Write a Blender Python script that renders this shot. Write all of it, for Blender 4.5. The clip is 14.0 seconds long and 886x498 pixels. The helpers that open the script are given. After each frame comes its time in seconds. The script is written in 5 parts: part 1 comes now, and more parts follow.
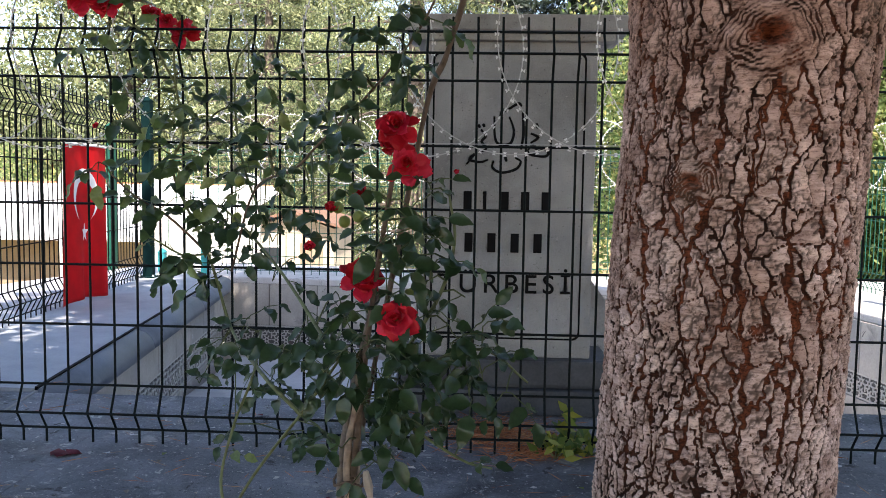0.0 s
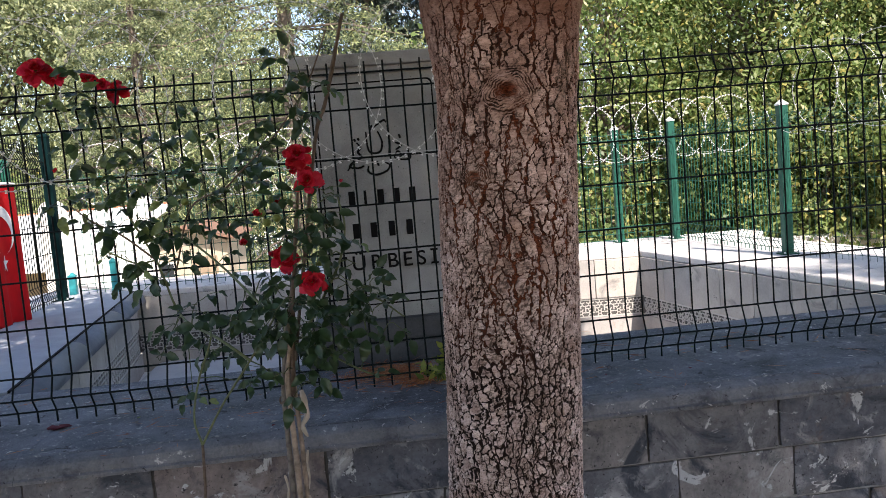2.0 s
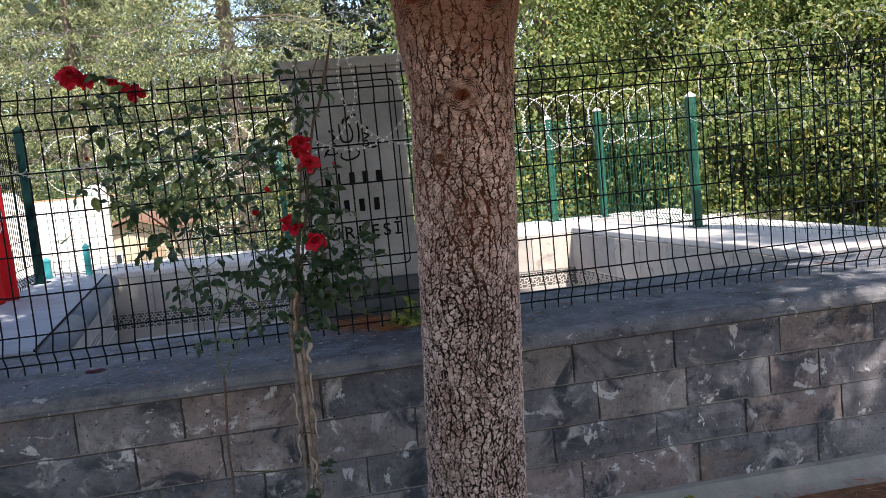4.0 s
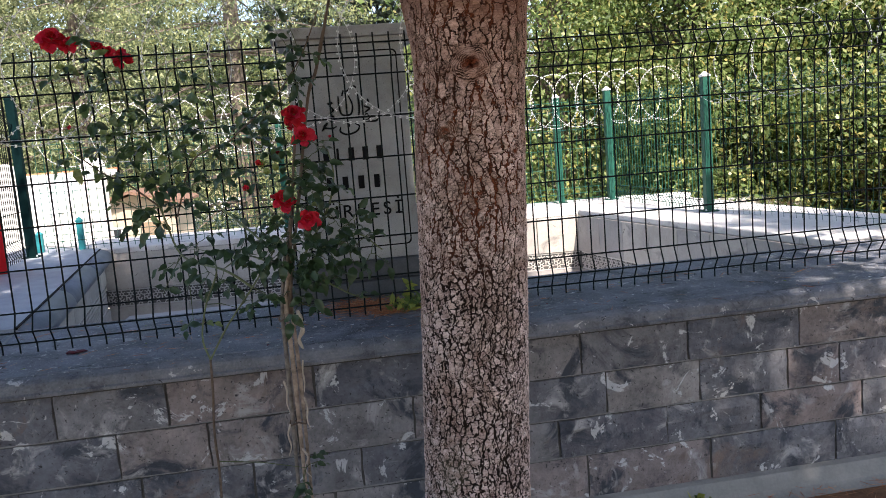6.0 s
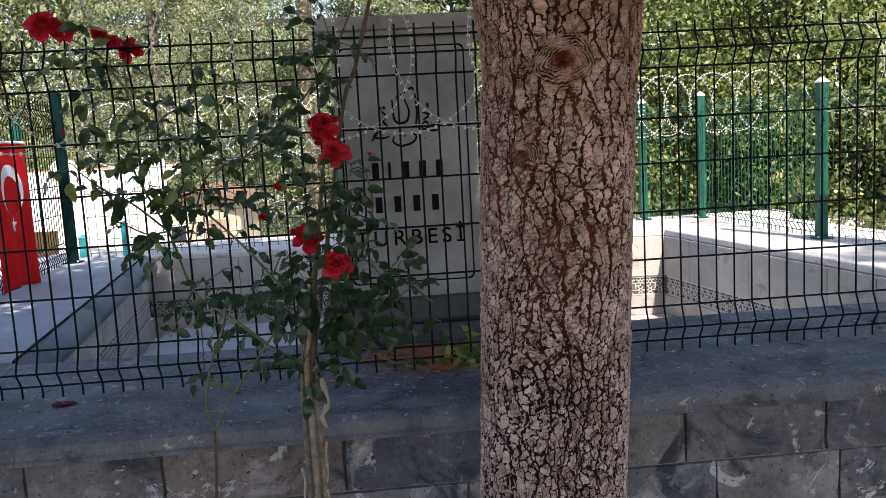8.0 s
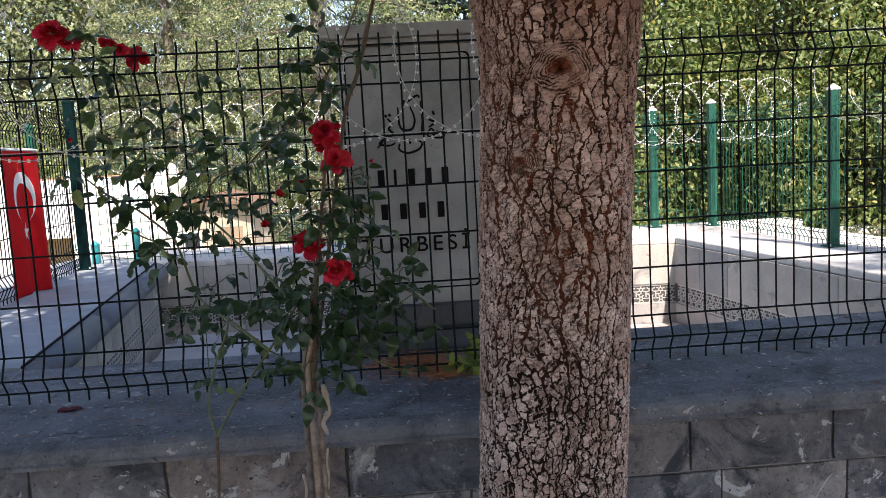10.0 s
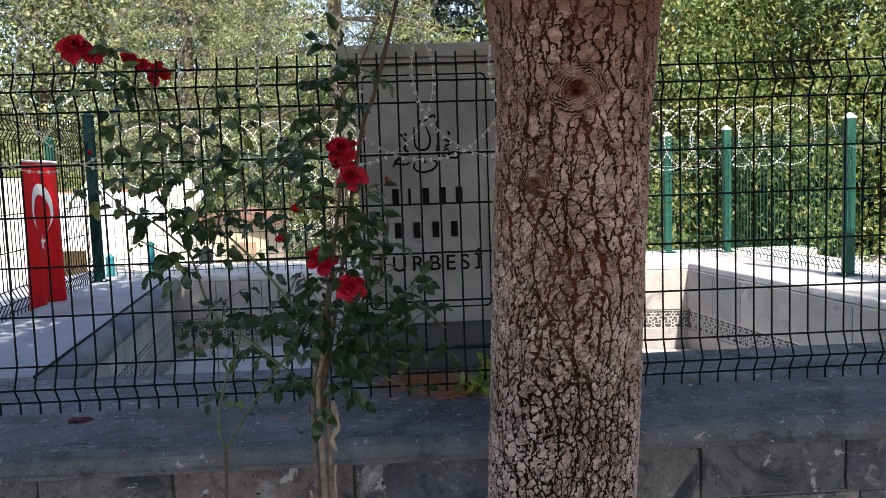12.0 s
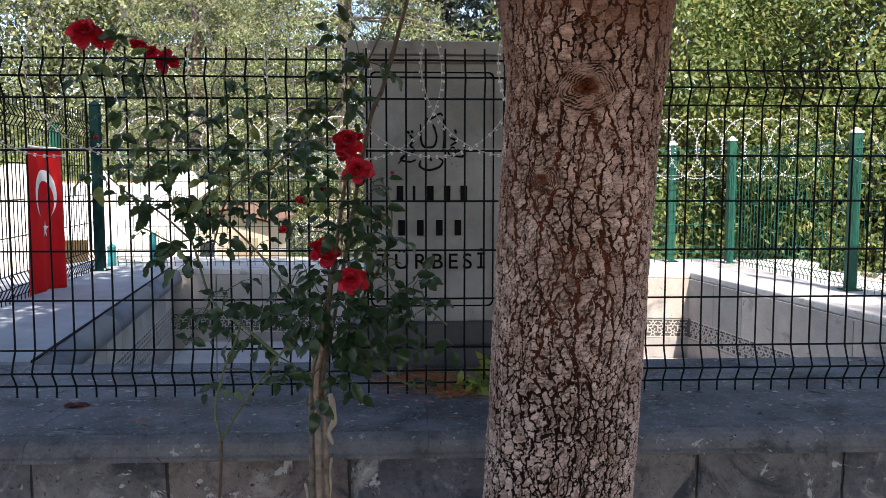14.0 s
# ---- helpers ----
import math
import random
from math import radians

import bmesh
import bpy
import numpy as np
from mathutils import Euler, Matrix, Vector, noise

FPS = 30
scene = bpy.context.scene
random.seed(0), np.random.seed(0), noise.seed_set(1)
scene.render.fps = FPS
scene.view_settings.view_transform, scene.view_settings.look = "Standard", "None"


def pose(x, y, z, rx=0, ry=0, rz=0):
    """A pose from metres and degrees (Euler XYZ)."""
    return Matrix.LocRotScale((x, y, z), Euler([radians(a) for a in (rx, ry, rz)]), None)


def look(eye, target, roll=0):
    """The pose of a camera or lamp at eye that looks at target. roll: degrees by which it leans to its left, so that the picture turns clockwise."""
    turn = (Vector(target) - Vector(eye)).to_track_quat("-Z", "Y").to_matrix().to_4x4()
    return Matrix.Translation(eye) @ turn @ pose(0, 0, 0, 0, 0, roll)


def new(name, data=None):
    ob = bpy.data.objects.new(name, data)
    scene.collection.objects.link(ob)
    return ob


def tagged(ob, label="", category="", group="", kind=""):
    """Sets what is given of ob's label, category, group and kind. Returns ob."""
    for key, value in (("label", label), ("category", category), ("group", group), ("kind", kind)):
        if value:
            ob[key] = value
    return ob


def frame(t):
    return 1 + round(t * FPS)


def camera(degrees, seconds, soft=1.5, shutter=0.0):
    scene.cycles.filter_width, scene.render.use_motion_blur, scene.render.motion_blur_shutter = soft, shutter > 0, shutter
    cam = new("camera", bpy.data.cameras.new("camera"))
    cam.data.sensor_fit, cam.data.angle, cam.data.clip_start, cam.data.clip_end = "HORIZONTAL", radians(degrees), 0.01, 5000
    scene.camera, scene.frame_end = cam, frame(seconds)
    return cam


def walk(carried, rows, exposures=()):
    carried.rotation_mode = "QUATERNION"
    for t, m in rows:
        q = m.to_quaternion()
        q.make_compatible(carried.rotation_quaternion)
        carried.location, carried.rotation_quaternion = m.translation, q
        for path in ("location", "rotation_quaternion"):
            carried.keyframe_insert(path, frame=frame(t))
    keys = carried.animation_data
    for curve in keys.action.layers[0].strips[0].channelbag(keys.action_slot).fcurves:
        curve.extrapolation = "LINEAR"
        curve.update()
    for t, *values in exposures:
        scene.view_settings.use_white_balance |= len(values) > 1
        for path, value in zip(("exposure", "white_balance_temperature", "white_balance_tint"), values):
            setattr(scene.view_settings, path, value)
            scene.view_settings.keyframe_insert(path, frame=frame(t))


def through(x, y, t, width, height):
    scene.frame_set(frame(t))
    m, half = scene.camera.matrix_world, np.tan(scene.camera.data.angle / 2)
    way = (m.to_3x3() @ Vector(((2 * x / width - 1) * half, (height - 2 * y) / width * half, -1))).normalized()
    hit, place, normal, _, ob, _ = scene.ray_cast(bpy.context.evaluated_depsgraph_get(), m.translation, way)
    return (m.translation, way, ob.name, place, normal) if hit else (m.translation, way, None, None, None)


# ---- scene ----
cam = camera(57.1, 14.0, soft=0.8)
PATH = [
    (0, (0.065, 0.011, 1.458), (-0.014, 2.003, 1.301), 0.9),
    (0.5, (0.049, -0.03, 1.463), (-0.032, 1.962, 1.307), 1.3),
    (1, (0.002, -0.188, 1.488), (-0.018, 1.805, 1.315), 0.1),
    (1.5, (0.008, -0.41, 1.479), (0.027, 1.583, 1.315), -1.6),
    (2, (0.085, -0.677, 1.472), (0.266, 1.307, 1.293), -4.8),
    (2.5, (-0.011, -0.899, 1.452), (0.407, 1.047, 1.251), -6.0),
    (3, (-0.065, -1.091, 1.473), (0.379, 0.848, 1.265), -5.6),
    (3.5, (-0.053, -1.256, 1.456), (0.327, 0.698, 1.261), -5.4),
    (3.7, (-0.081, -1.288, 1.46), (0.256, 0.673, 1.258), -5.4),
    (5.8, (-0.028, -1.187, 1.451), (0.269, 0.773, 1.187), -5.6),
    (6, (-0.05, -1.117, 1.444), (0.262, 0.841, 1.178), -4.5),
    (6.5, (-0.049, -0.919, 1.442), (0.334, 1.027, 1.182), -2.5),
    (7, (0.05, -0.727, 1.438), (0.419, 1.221, 1.175), -1.9),
    (7.5, (0.075, -0.576, 1.474), (0.265, 1.398, 1.217), -2.8),
    (8, (0.045, -0.511, 1.494), (0.194, 1.467, 1.239), -3.2),
    (10.5, (0.077, -0.517, 1.49), (0.184, 1.467, 1.267), -3.0),
    (11, (0.075, -0.523, 1.496), (0.18, 1.463, 1.289), -2.5),
    (11.5, (0.073, -0.527, 1.495), (0.167, 1.462, 1.309), -2.3),
    (12, (0.071, -0.52, 1.486), (0.161, 1.47, 1.304), -2.0),
    (12.5, (0.067, -0.51, 1.486), (0.157, 1.48, 1.305), -1.5),
    (13, (0.061, -0.504, 1.465), (0.151, 1.486, 1.293), -0.6),
    (13.5, (0.059, -0.509, 1.466), (0.149, 1.482, 1.294), -0.0),
    (14, (0.066, -0.515, 1.469), (0.153, 1.475, 1.295), 0.0),
]
EXPOSURES = ((0.0, 1.84, 6850, 16), (1.0, 1.73, 6850, 16), (2.0, 1.40, 6850, 16), (3.5, 1.34, 6850, 16), (7.0, 1.54, 6850, 16), (7.5, 1.32, 6850, 16), (8.0, 1.30, 6850, 16), (14.0, 1.27, 6850, 16))
walk(cam, [(t, look(eye, target, roll)) for t, eye, target, roll in PATH], EXPOSURES)

# ---- light ----
SUN_TO = Vector((0.30, -0.80, 1.0)).normalized()     # from the place towards the sun
world = bpy.data.worlds.new("sky")
scene.world = world
world.use_nodes = True
wn = world.node_tree.nodes
sky = wn.new("ShaderNodeTexSky")
sky.sky_type = "NISHITA"
sky.sun_disc = False
sky.sun_elevation = math.asin(SUN_TO.z)
sky.sun_rotation = math.atan2(SUN_TO.x, SUN_TO.y)
world.node_tree.links.new(sky.outputs[0], wn["Background"].inputs[0])
wn["Background"].inputs[1].default_value = 0.13
sun = new("sun", bpy.data.lights.new("sun", "SUN"))
sun.data.energy = 4.6
sun.data.angle = radians(0.53)
sun.data.color = (1.0, 0.95, 0.87)
sun.matrix_world = look((0, 0, 30), Vector((0, 0, 30)) - SUN_TO)

rng = random.Random(7)
nrg = np.random.default_rng(11)


# ---- materials ----
def material(name, rough=0.7, metal=0.0, spec=0.3):
    m = bpy.data.materials.new(name)
    m.use_nodes = True
    b = m.node_tree.nodes["Principled BSDF"]
    b.inputs["Roughness"].default_value = rough
    b.inputs["Metallic"].default_value = metal
    b.inputs["Specular IOR Level"].default_value = spec
    return m, m.node_tree.nodes, m.node_tree.links, b


def noise_node(n, l, scale, detail=5.0, rough=0.6, stretch=None, distortion=0.0):
    t = n.new("ShaderNodeTexNoise")
    t.inputs["Scale"].default_value = scale
    t.inputs["Detail"].default_value = detail
    t.inputs["Roughness"].default_value = rough
    t.inputs["Distortion"].default_value = distortion
    g = n.new("ShaderNodeNewGeometry")
    src = g.outputs["Position"]
    if stretch:
        mp = n.new("ShaderNodeMapping")
        mp.inputs["Scale"].default_value = stretch
        l.new(src, mp.inputs["Vector"])
        src = mp.outputs[0]
    l.new(src, t.inputs["Vector"])
    return t.outputs["Fac"]


def ramp(n, l, fac, stops):
    r = n.new("ShaderNodeValToRGB")
    e = r.color_ramp.elements
    while len(e) < len(stops):
        e.new(0.5)
    for k, (p, c) in zip(e, stops):
        k.position, k.color = p, (*c, 1)
    l.new(fac, r.inputs[0])
    return r.outputs[0]


def mixed(n, l, fac, a, b, mode="MIX"):
    x = n.new("ShaderNodeMix")
    x.data_type, x.blend_type = "RGBA", mode
    if isinstance(fac, float):
        x.inputs[0].default_value = fac
    else:
        l.new(fac, x.inputs[0])
    for k, v in ((6, a), (7, b)):
        if isinstance(v, tuple):
            x.inputs[k].default_value = (*v, 1)
        else:
            l.new(v, x.inputs[k])
    return x.outputs[2]


def bump(n, l, b, height, strength, distance):
    k = n.new("ShaderNodeBump")
    k.inputs["Strength"].default_value = strength
    k.inputs["Distance"].default_value = distance
    l.new(height, k.inputs["Height"])
    l.new(k.outputs[0], b.inputs["Normal"])


def per_object(n, l, stops):
    o = n.new("ShaderNodeObjectInfo")
    return ramp(n, l, o.outputs["Random"], stops)


def stone(name, dark, light, scale=9.0, rough=0.75, grain=90.0, bumpy=0.25, vary=None, stain=None):
    m, n, l, b = material(name, rough)
    big = ramp(n, l, noise_node(n, l, scale, 7, 0.65), [(0.32, dark), (0.68, light)])
    fine = noise_node(n, l, grain, 4, 0.7)
    col = mixed(n, l, 0.35, big, ramp(n, l, fine, [(0.3, dark), (0.7, light)]))
    if vary:
        col = mixed(n, l, 1.0, col, per_object(n, l, vary), "MULTIPLY")
    for k, (tone, size, level, soft) in enumerate(stain or ()):
        f = ramp(n, l, noise_node(n, l, size, 8, 0.66, distortion=0.7), [(level, (0, 0, 0)), (level + soft, (1, 1, 1))])
        col = mixed(n, l, f, col, tone)
    l.new(col, b.inputs["Base Color"])
    bump(n, l, b, fine, bumpy, 0.004)
    return m


def plain(name, colour, rough=0.5, metal=0.0, var=0.15, scale=25.0, spec=0.3, bumpy=0.0):
    m, n, l, b = material(name, rough, metal, spec)
    lo = tuple(c * (1 - var) for c in colour)
    hi = tuple(min(1, c * (1 + var)) for c in colour)
    f = noise_node(n, l, scale, 4)
    l.new(ramp(n, l, f, [(0.3, lo), (0.7, hi)]), b.inputs["Base Color"])
    if bumpy:
        bump(n, l, b, f, bumpy, 0.003)
    return m


def leafy(name, stops, through=0.35, rough=0.45, island=True, spec=0.4):
    m, n, l, b = material(name, rough, 0.0, spec)
    if island:
        src = n.new("ShaderNodeNewGeometry").outputs["Random Per Island"]
    else:
        src = n.new("ShaderNodeObjectInfo").outputs["Random"]
    col = ramp(n, l, src, stops)
    f = noise_node(n, l, 120.0 if not island else 3.0, 3)
    col = mixed(n, l, 0.5, col, ramp(n, l, f, [(0.3, (0.45, 0.45, 0.45)), (0.7, (1, 1, 1))]), "MULTIPLY")
    l.new(col, b.inputs["Base Color"])
    t = n.new("ShaderNodeBsdfTranslucent")
    l.new(col, t.inputs["Color"])
    mx = n.new("ShaderNodeMixShader")
    mx.inputs[0].default_value = through
    l.new(b.outputs[0], mx.inputs[1])
    l.new(t.outputs[0], mx.inputs[2])
    l.new(mx.outputs[0], n["Material Output"].inputs[0])
    return m


M_BLOCK = stone("basalt_block", (0.090, 0.088, 0.096), (0.31, 0.297, 0.297), 7, 0.75, 60, 1.0,
                [(0.0, (0.50, 0.55, 0.65)), (0.35, (0.78, 0.80, 0.84)), (0.55, (1.12, 1.08, 1.04)), (0.78, (1.02, 0.88, 0.84)), (1.0, (0.62, 0.65, 0.74))],
                (((0.042, 0.049, 0.064), 5.0, 0.51, 0.10), ((0.15, 0.115, 0.105), 3.4, 0.58, 0.10), ((0.33, 0.325, 0.33), 8.0, 0.56, 0.12), ((0.44, 0.445, 0.46), 9.0, 0.60, 0.025), ((0.36, 0.36, 0.36), 26.0, 0.65, 0.04), ((0.022, 0.022, 0.024), 15.0, 0.70, 0.03), ((0.03, 0.03, 0.033), 80.0, 0.60, 0.05)))
M_MORTAR = stone("dark_mortar", (0.04, 0.039, 0.038), (0.09, 0.085, 0.08), 20, 0.9)
M_BED = stone("pale_mortar", (0.10, 0.10, 0.10), (0.26, 0.255, 0.25), 14, 0.9)
M_CEMENT = stone("cement_footing", (0.17, 0.168, 0.16), (0.30, 0.29, 0.275), 6, 0.9)
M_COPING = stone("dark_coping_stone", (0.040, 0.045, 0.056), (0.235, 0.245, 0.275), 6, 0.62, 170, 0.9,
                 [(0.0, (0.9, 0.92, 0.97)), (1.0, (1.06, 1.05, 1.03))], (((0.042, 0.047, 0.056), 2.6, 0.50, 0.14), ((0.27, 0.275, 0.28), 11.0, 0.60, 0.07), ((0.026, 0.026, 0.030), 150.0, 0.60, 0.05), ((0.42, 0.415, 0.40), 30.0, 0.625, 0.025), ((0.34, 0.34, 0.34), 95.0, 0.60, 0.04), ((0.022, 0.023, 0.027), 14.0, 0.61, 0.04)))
# less blue, speckled tone for the front faces of the coping
M_COPING_NOSE = stone("coping_nose_stone", (0.046, 0.051, 0.061), (0.225, 0.227, 0.242), 9, 0.7, 120, 1.0, None, (((0.05, 0.053, 0.06), 6.0, 0.55, 0.10), ((0.42, 0.41, 0.40), 22.0, 0.62, 0.03), ((0.03, 0.03, 0.033), 60.0, 0.62, 0.04)))
M_EDGING = stone("blue_grey_edging_stone", (0.095, 0.11, 0.135), (0.18, 0.20, 0.235), 6, 0.45, 110, 0.25)
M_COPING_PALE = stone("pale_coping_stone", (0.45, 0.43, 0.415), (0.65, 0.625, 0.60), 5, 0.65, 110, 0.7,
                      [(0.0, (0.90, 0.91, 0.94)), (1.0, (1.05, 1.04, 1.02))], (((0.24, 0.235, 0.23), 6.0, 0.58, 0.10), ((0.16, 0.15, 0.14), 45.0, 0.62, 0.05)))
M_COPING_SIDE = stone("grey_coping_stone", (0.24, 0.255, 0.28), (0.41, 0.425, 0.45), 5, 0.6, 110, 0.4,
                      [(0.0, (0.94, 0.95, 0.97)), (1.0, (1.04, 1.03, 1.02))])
M_PANEL = stone("limestone_panel", (0.27, 0.262, 0.25), (0.46, 0.44, 0.41), 4, 0.75, 80, 0.35,
                [(0.0, (0.80, 0.80, 0.82)), (0.5, (1.0, 0.96, 0.93)), (1.0, (1.12, 1.08, 1.03))], (((0.17, 0.165, 0.16), 4.0, 0.58, 0.12), ((0.13, 0.12, 0.115), 16.0, 0.65, 0.04), ((0.50, 0.49, 0.47), 9.0, 0.66, 0.05)))
M_CARVED = stone("carved_limestone", (0.36, 0.345, 0.325), (0.52, 0.50, 0.465), 12, 0.8, 90, 0.3)
# limestone coloured dark to paint in the shade between the carvings
M_CARVED_SHADE = stone("carved_ground_shade", (0.075, 0.073, 0.07), (0.125, 0.12, 0.115), 25, 0.9)
M_GRAVE = stone("grey_gravestone", (0.185, 0.19, 0.194), (0.44, 0.443, 0.446), 3.5, 0.75, 260, 0.8, None, (((0.16, 0.155, 0.15), 3.0, 0.54, 0.2), ((0.42, 0.41, 0.40), 120.0, 0.62, 0.05), ((0.07, 0.07, 0.07), 150.0, 0.62, 0.05)))
M_PLINTH = stone("dark_plinth_stone", (0.033, 0.037, 0.044), (0.095, 0.102, 0.116), 6, 0.55, 120, 0.2)
M_INK = plain("black_engraving", (0.008, 0.008, 0.009), 0.7, spec=0.08)
M_MARBLE = stone("white_marble", (0.44, 0.46, 0.49), (0.64, 0.64, 0.64), 3, 0.4, 60, 0.1)
M_SLAB = stone("grey_marble_slab", (0.24, 0.25, 0.265), (0.40, 0.40, 0.405), 4, 0.5, 70, 0.2)
M_SOIL = stone("needle_strewn_soil", (0.07, 0.035, 0.02), (0.26, 0.14, 0.075), 8, 0.95, 60, 0.8)
M_DRY = stone("dry_grass_ground", (0.22, 0.17, 0.08), (0.42, 0.34, 0.18), 0.6, 0.95, 20, 0.6)
M_PAVING = stone("sunlit_pale_paving", (0.62, 0.60, 0.57), (0.80, 0.78, 0.75), 0.5, 0.8, 12, 0.2)
M_ROAD = stone("worn_asphalt", (0.10, 0.10, 0.10), (0.20, 0.195, 0.19), 0.6, 0.9, 30, 0.4)
M_FENCE_DARK = plain("dark_green_fence_coating", (0.003, 0.006, 0.007), 0.6, spec=0.12)
M_FENCE_GREEN = plain("green_fence_coating", (0.006, 0.072, 0.050), 0.5, var=0.2)
M_POST_TEAL = plain("teal_painted_steel", (0.0015, 0.012, 0.013), 0.7, var=0.2, spec=0.06)
M_TEAL_PALE = plain("bright_teal_paint", (0.02, 0.22, 0.24), 0.4)
M_CAP = plain("white_post_cap", (0.7, 0.7, 0.7), 0.4)
M_SAGE = plain("pale_sage_paint", (0.38, 0.44, 0.33), 0.45, var=0.06)
M_ZINC = plain("galvanised_wire", (0.50, 0.505, 0.51), 0.45, 0.2, 0.2, 60)
M_BARB = plain("bright_zinc_barb", (0.74, 0.75, 0.76), 0.4, 0.05)
M_FLAG = plain("red_flag_cloth", (0.62, 0.012, 0.018), 0.75, var=0.10, scale=12)
M_FLAG_WHITE = plain("white_flag_cloth", (0.80, 0.78, 0.76), 0.8, var=0.04)
M_STEM = plain("green_rose_cane", (0.115, 0.135, 0.060), 0.55, var=0.3, scale=60)
M_STALK = plain("dark_green_leaf_stalk", (0.065, 0.085, 0.035), 0.55, var=0.3, scale=60)
M_STEM_BROWN = plain("brown_rose_cane", (0.115, 0.082, 0.06), 0.7, var=0.35, scale=70)
M_STAKE = plain("weathered_stake_wood", (0.26, 0.20, 0.155), 0.8, var=0.5, scale=40, bumpy=0.6)
M_STAKE_GREY = plain("grey_stake_wood", (0.165, 0.143, 0.125), 0.8, var=0.5, scale=40, bumpy=0.6)
M_TIE = plain("pale_cloth_tie", (0.40, 0.34, 0.28), 0.9, var=0.3)
M_HIP = plain("green_rose_hip", (0.16, 0.20, 0.05), 0.5)
M_WALL_BROWN = stone("brown_render", (0.16, 0.12, 0.08), (0.30, 0.24, 0.17), 1.5, 0.9)
M_WALL_CREAM = stone("cream_render", (0.30, 0.255, 0.19), (0.44, 0.385, 0.30), 1.5, 0.9)
M_WHITE_ROOF = stone("white_sheet_roof", (0.70, 0.70, 0.70), (0.82, 0.82, 0.82), 0.8, 0.5, 10, 0.1)
M_TILE = plain("brown_roof_tile", (0.17, 0.10, 0.07), 0.85, var=0.3)
M_RIDGE = plain("orange_ridge_tile", (0.50, 0.17, 0.09), 0.8)
M_WHITEWASH = stone("whitewashed_wall", (0.66, 0.65, 0.62), (0.82, 0.81, 0.78), 2, 0.85, 30, 0.2)
M_GLASS = plain("dark_window_glass", (0.02, 0.025, 0.03), 0.15)
M_HILL = stone("scrubby_hillside", (0.10, 0.11, 0.05), (0.36, 0.31, 0.17), 0.06, 0.95, 0.9, 0.3)
M_TWIG = plain("bare_grey_twig", (0.20, 0.17, 0.14), 0.85, var=0.3)
M_BARK_FAR = plain("grey_brown_bark", (0.13, 0.105, 0.085), 0.9, var=0.4, scale=9, bumpy=0.7)
M_NEEDLE_DRY = leafy("dry_pine_needles", [(0, (0.26, 0.085, 0.04)), (0.6, (0.52, 0.20, 0.09)), (1, (0.62, 0.36, 0.19))], 0.15, 0.8)
M_ROSE_LEAF = leafy("rose_leaf", [(0, (0.026, 0.058, 0.026)), (0.5, (0.075, 0.135, 0.048)), (0.82, (0.13, 0.20, 0.07)), (1, (0.22, 0.27, 0.08))], 0.32, 0.30, False, 0.5)
M_WEED = leafy("weed_leaf", [(0, (0.06, 0.12, 0.025)), (0.6, (0.22, 0.27, 0.05)), (1, (0.42, 0.40, 0.07))], 0.35)
M_HEDGE = leafy("broad_leaf_foliage", [(0, (0.08, 0.14, 0.04)), (0.45, (0.21, 0.30, 0.10)), (0.8, (0.37, 0.44, 0.18)), (0.94, (0.48, 0.46, 0.17)), (1, (0.54, 0.46, 0.13))], 0.6, 0.4, spec=0.5)
M_OLIVE = leafy("grey_green_foliage", [(0, (0.055, 0.08, 0.035)), (0.5, (0.20, 0.24, 0.11)), (1, (0.40, 0.42, 0.22))], 0.4)
M_CEDAR = leafy("cedar_foliage", [(0, (0.03, 0.05, 0.024)), (0.45, (0.11, 0.15, 0.06)), (1, (0.36, 0.38, 0.17))], 0.2)
M_FIR = leafy("dark_fir_foliage", [(0, (0.012, 0.024, 0.018)), (1, (0.04, 0.06, 0.035))], 0.15)
M_PINE = leafy("pine_needles", [(0, (0.03, 0.055, 0.02)), (1, (0.075, 0.10, 0.035))], 0.1)


def petal_material():
    m, n, l, b = material("red_rose_petal", 0.5)
    g = n.new("ShaderNodeObjectInfo").outputs["Random"]
    col = ramp(n, l, g, [(0, (0.42, 0.005, 0.012)), (0.5, (0.62, 0.010, 0.026)), (1, (0.72, 0.030, 0.085))])
    f = noise_node(n, l, 60, 3)
    col = mixed(n, l, 0.6, col, ramp(n, l, f, [(0.3, (0.55, 0.5, 0.5)), (0.7, (1, 1, 1))]), "MULTIPLY")
    l.new(col, b.inputs["Base Color"])
    t = n.new("ShaderNodeBsdfTranslucent")
    l.new(col, t.inputs["Color"])
    mx = n.new("ShaderNodeMixShader")
    mx.inputs[0].default_value = 0.3
    l.new(b.outputs[0], mx.inputs[1])
    l.new(t.outputs[0], mx.inputs[2])
    l.new(mx.outputs[0], n["Material Output"].inputs[0])
    return m


M_PETAL = petal_material()


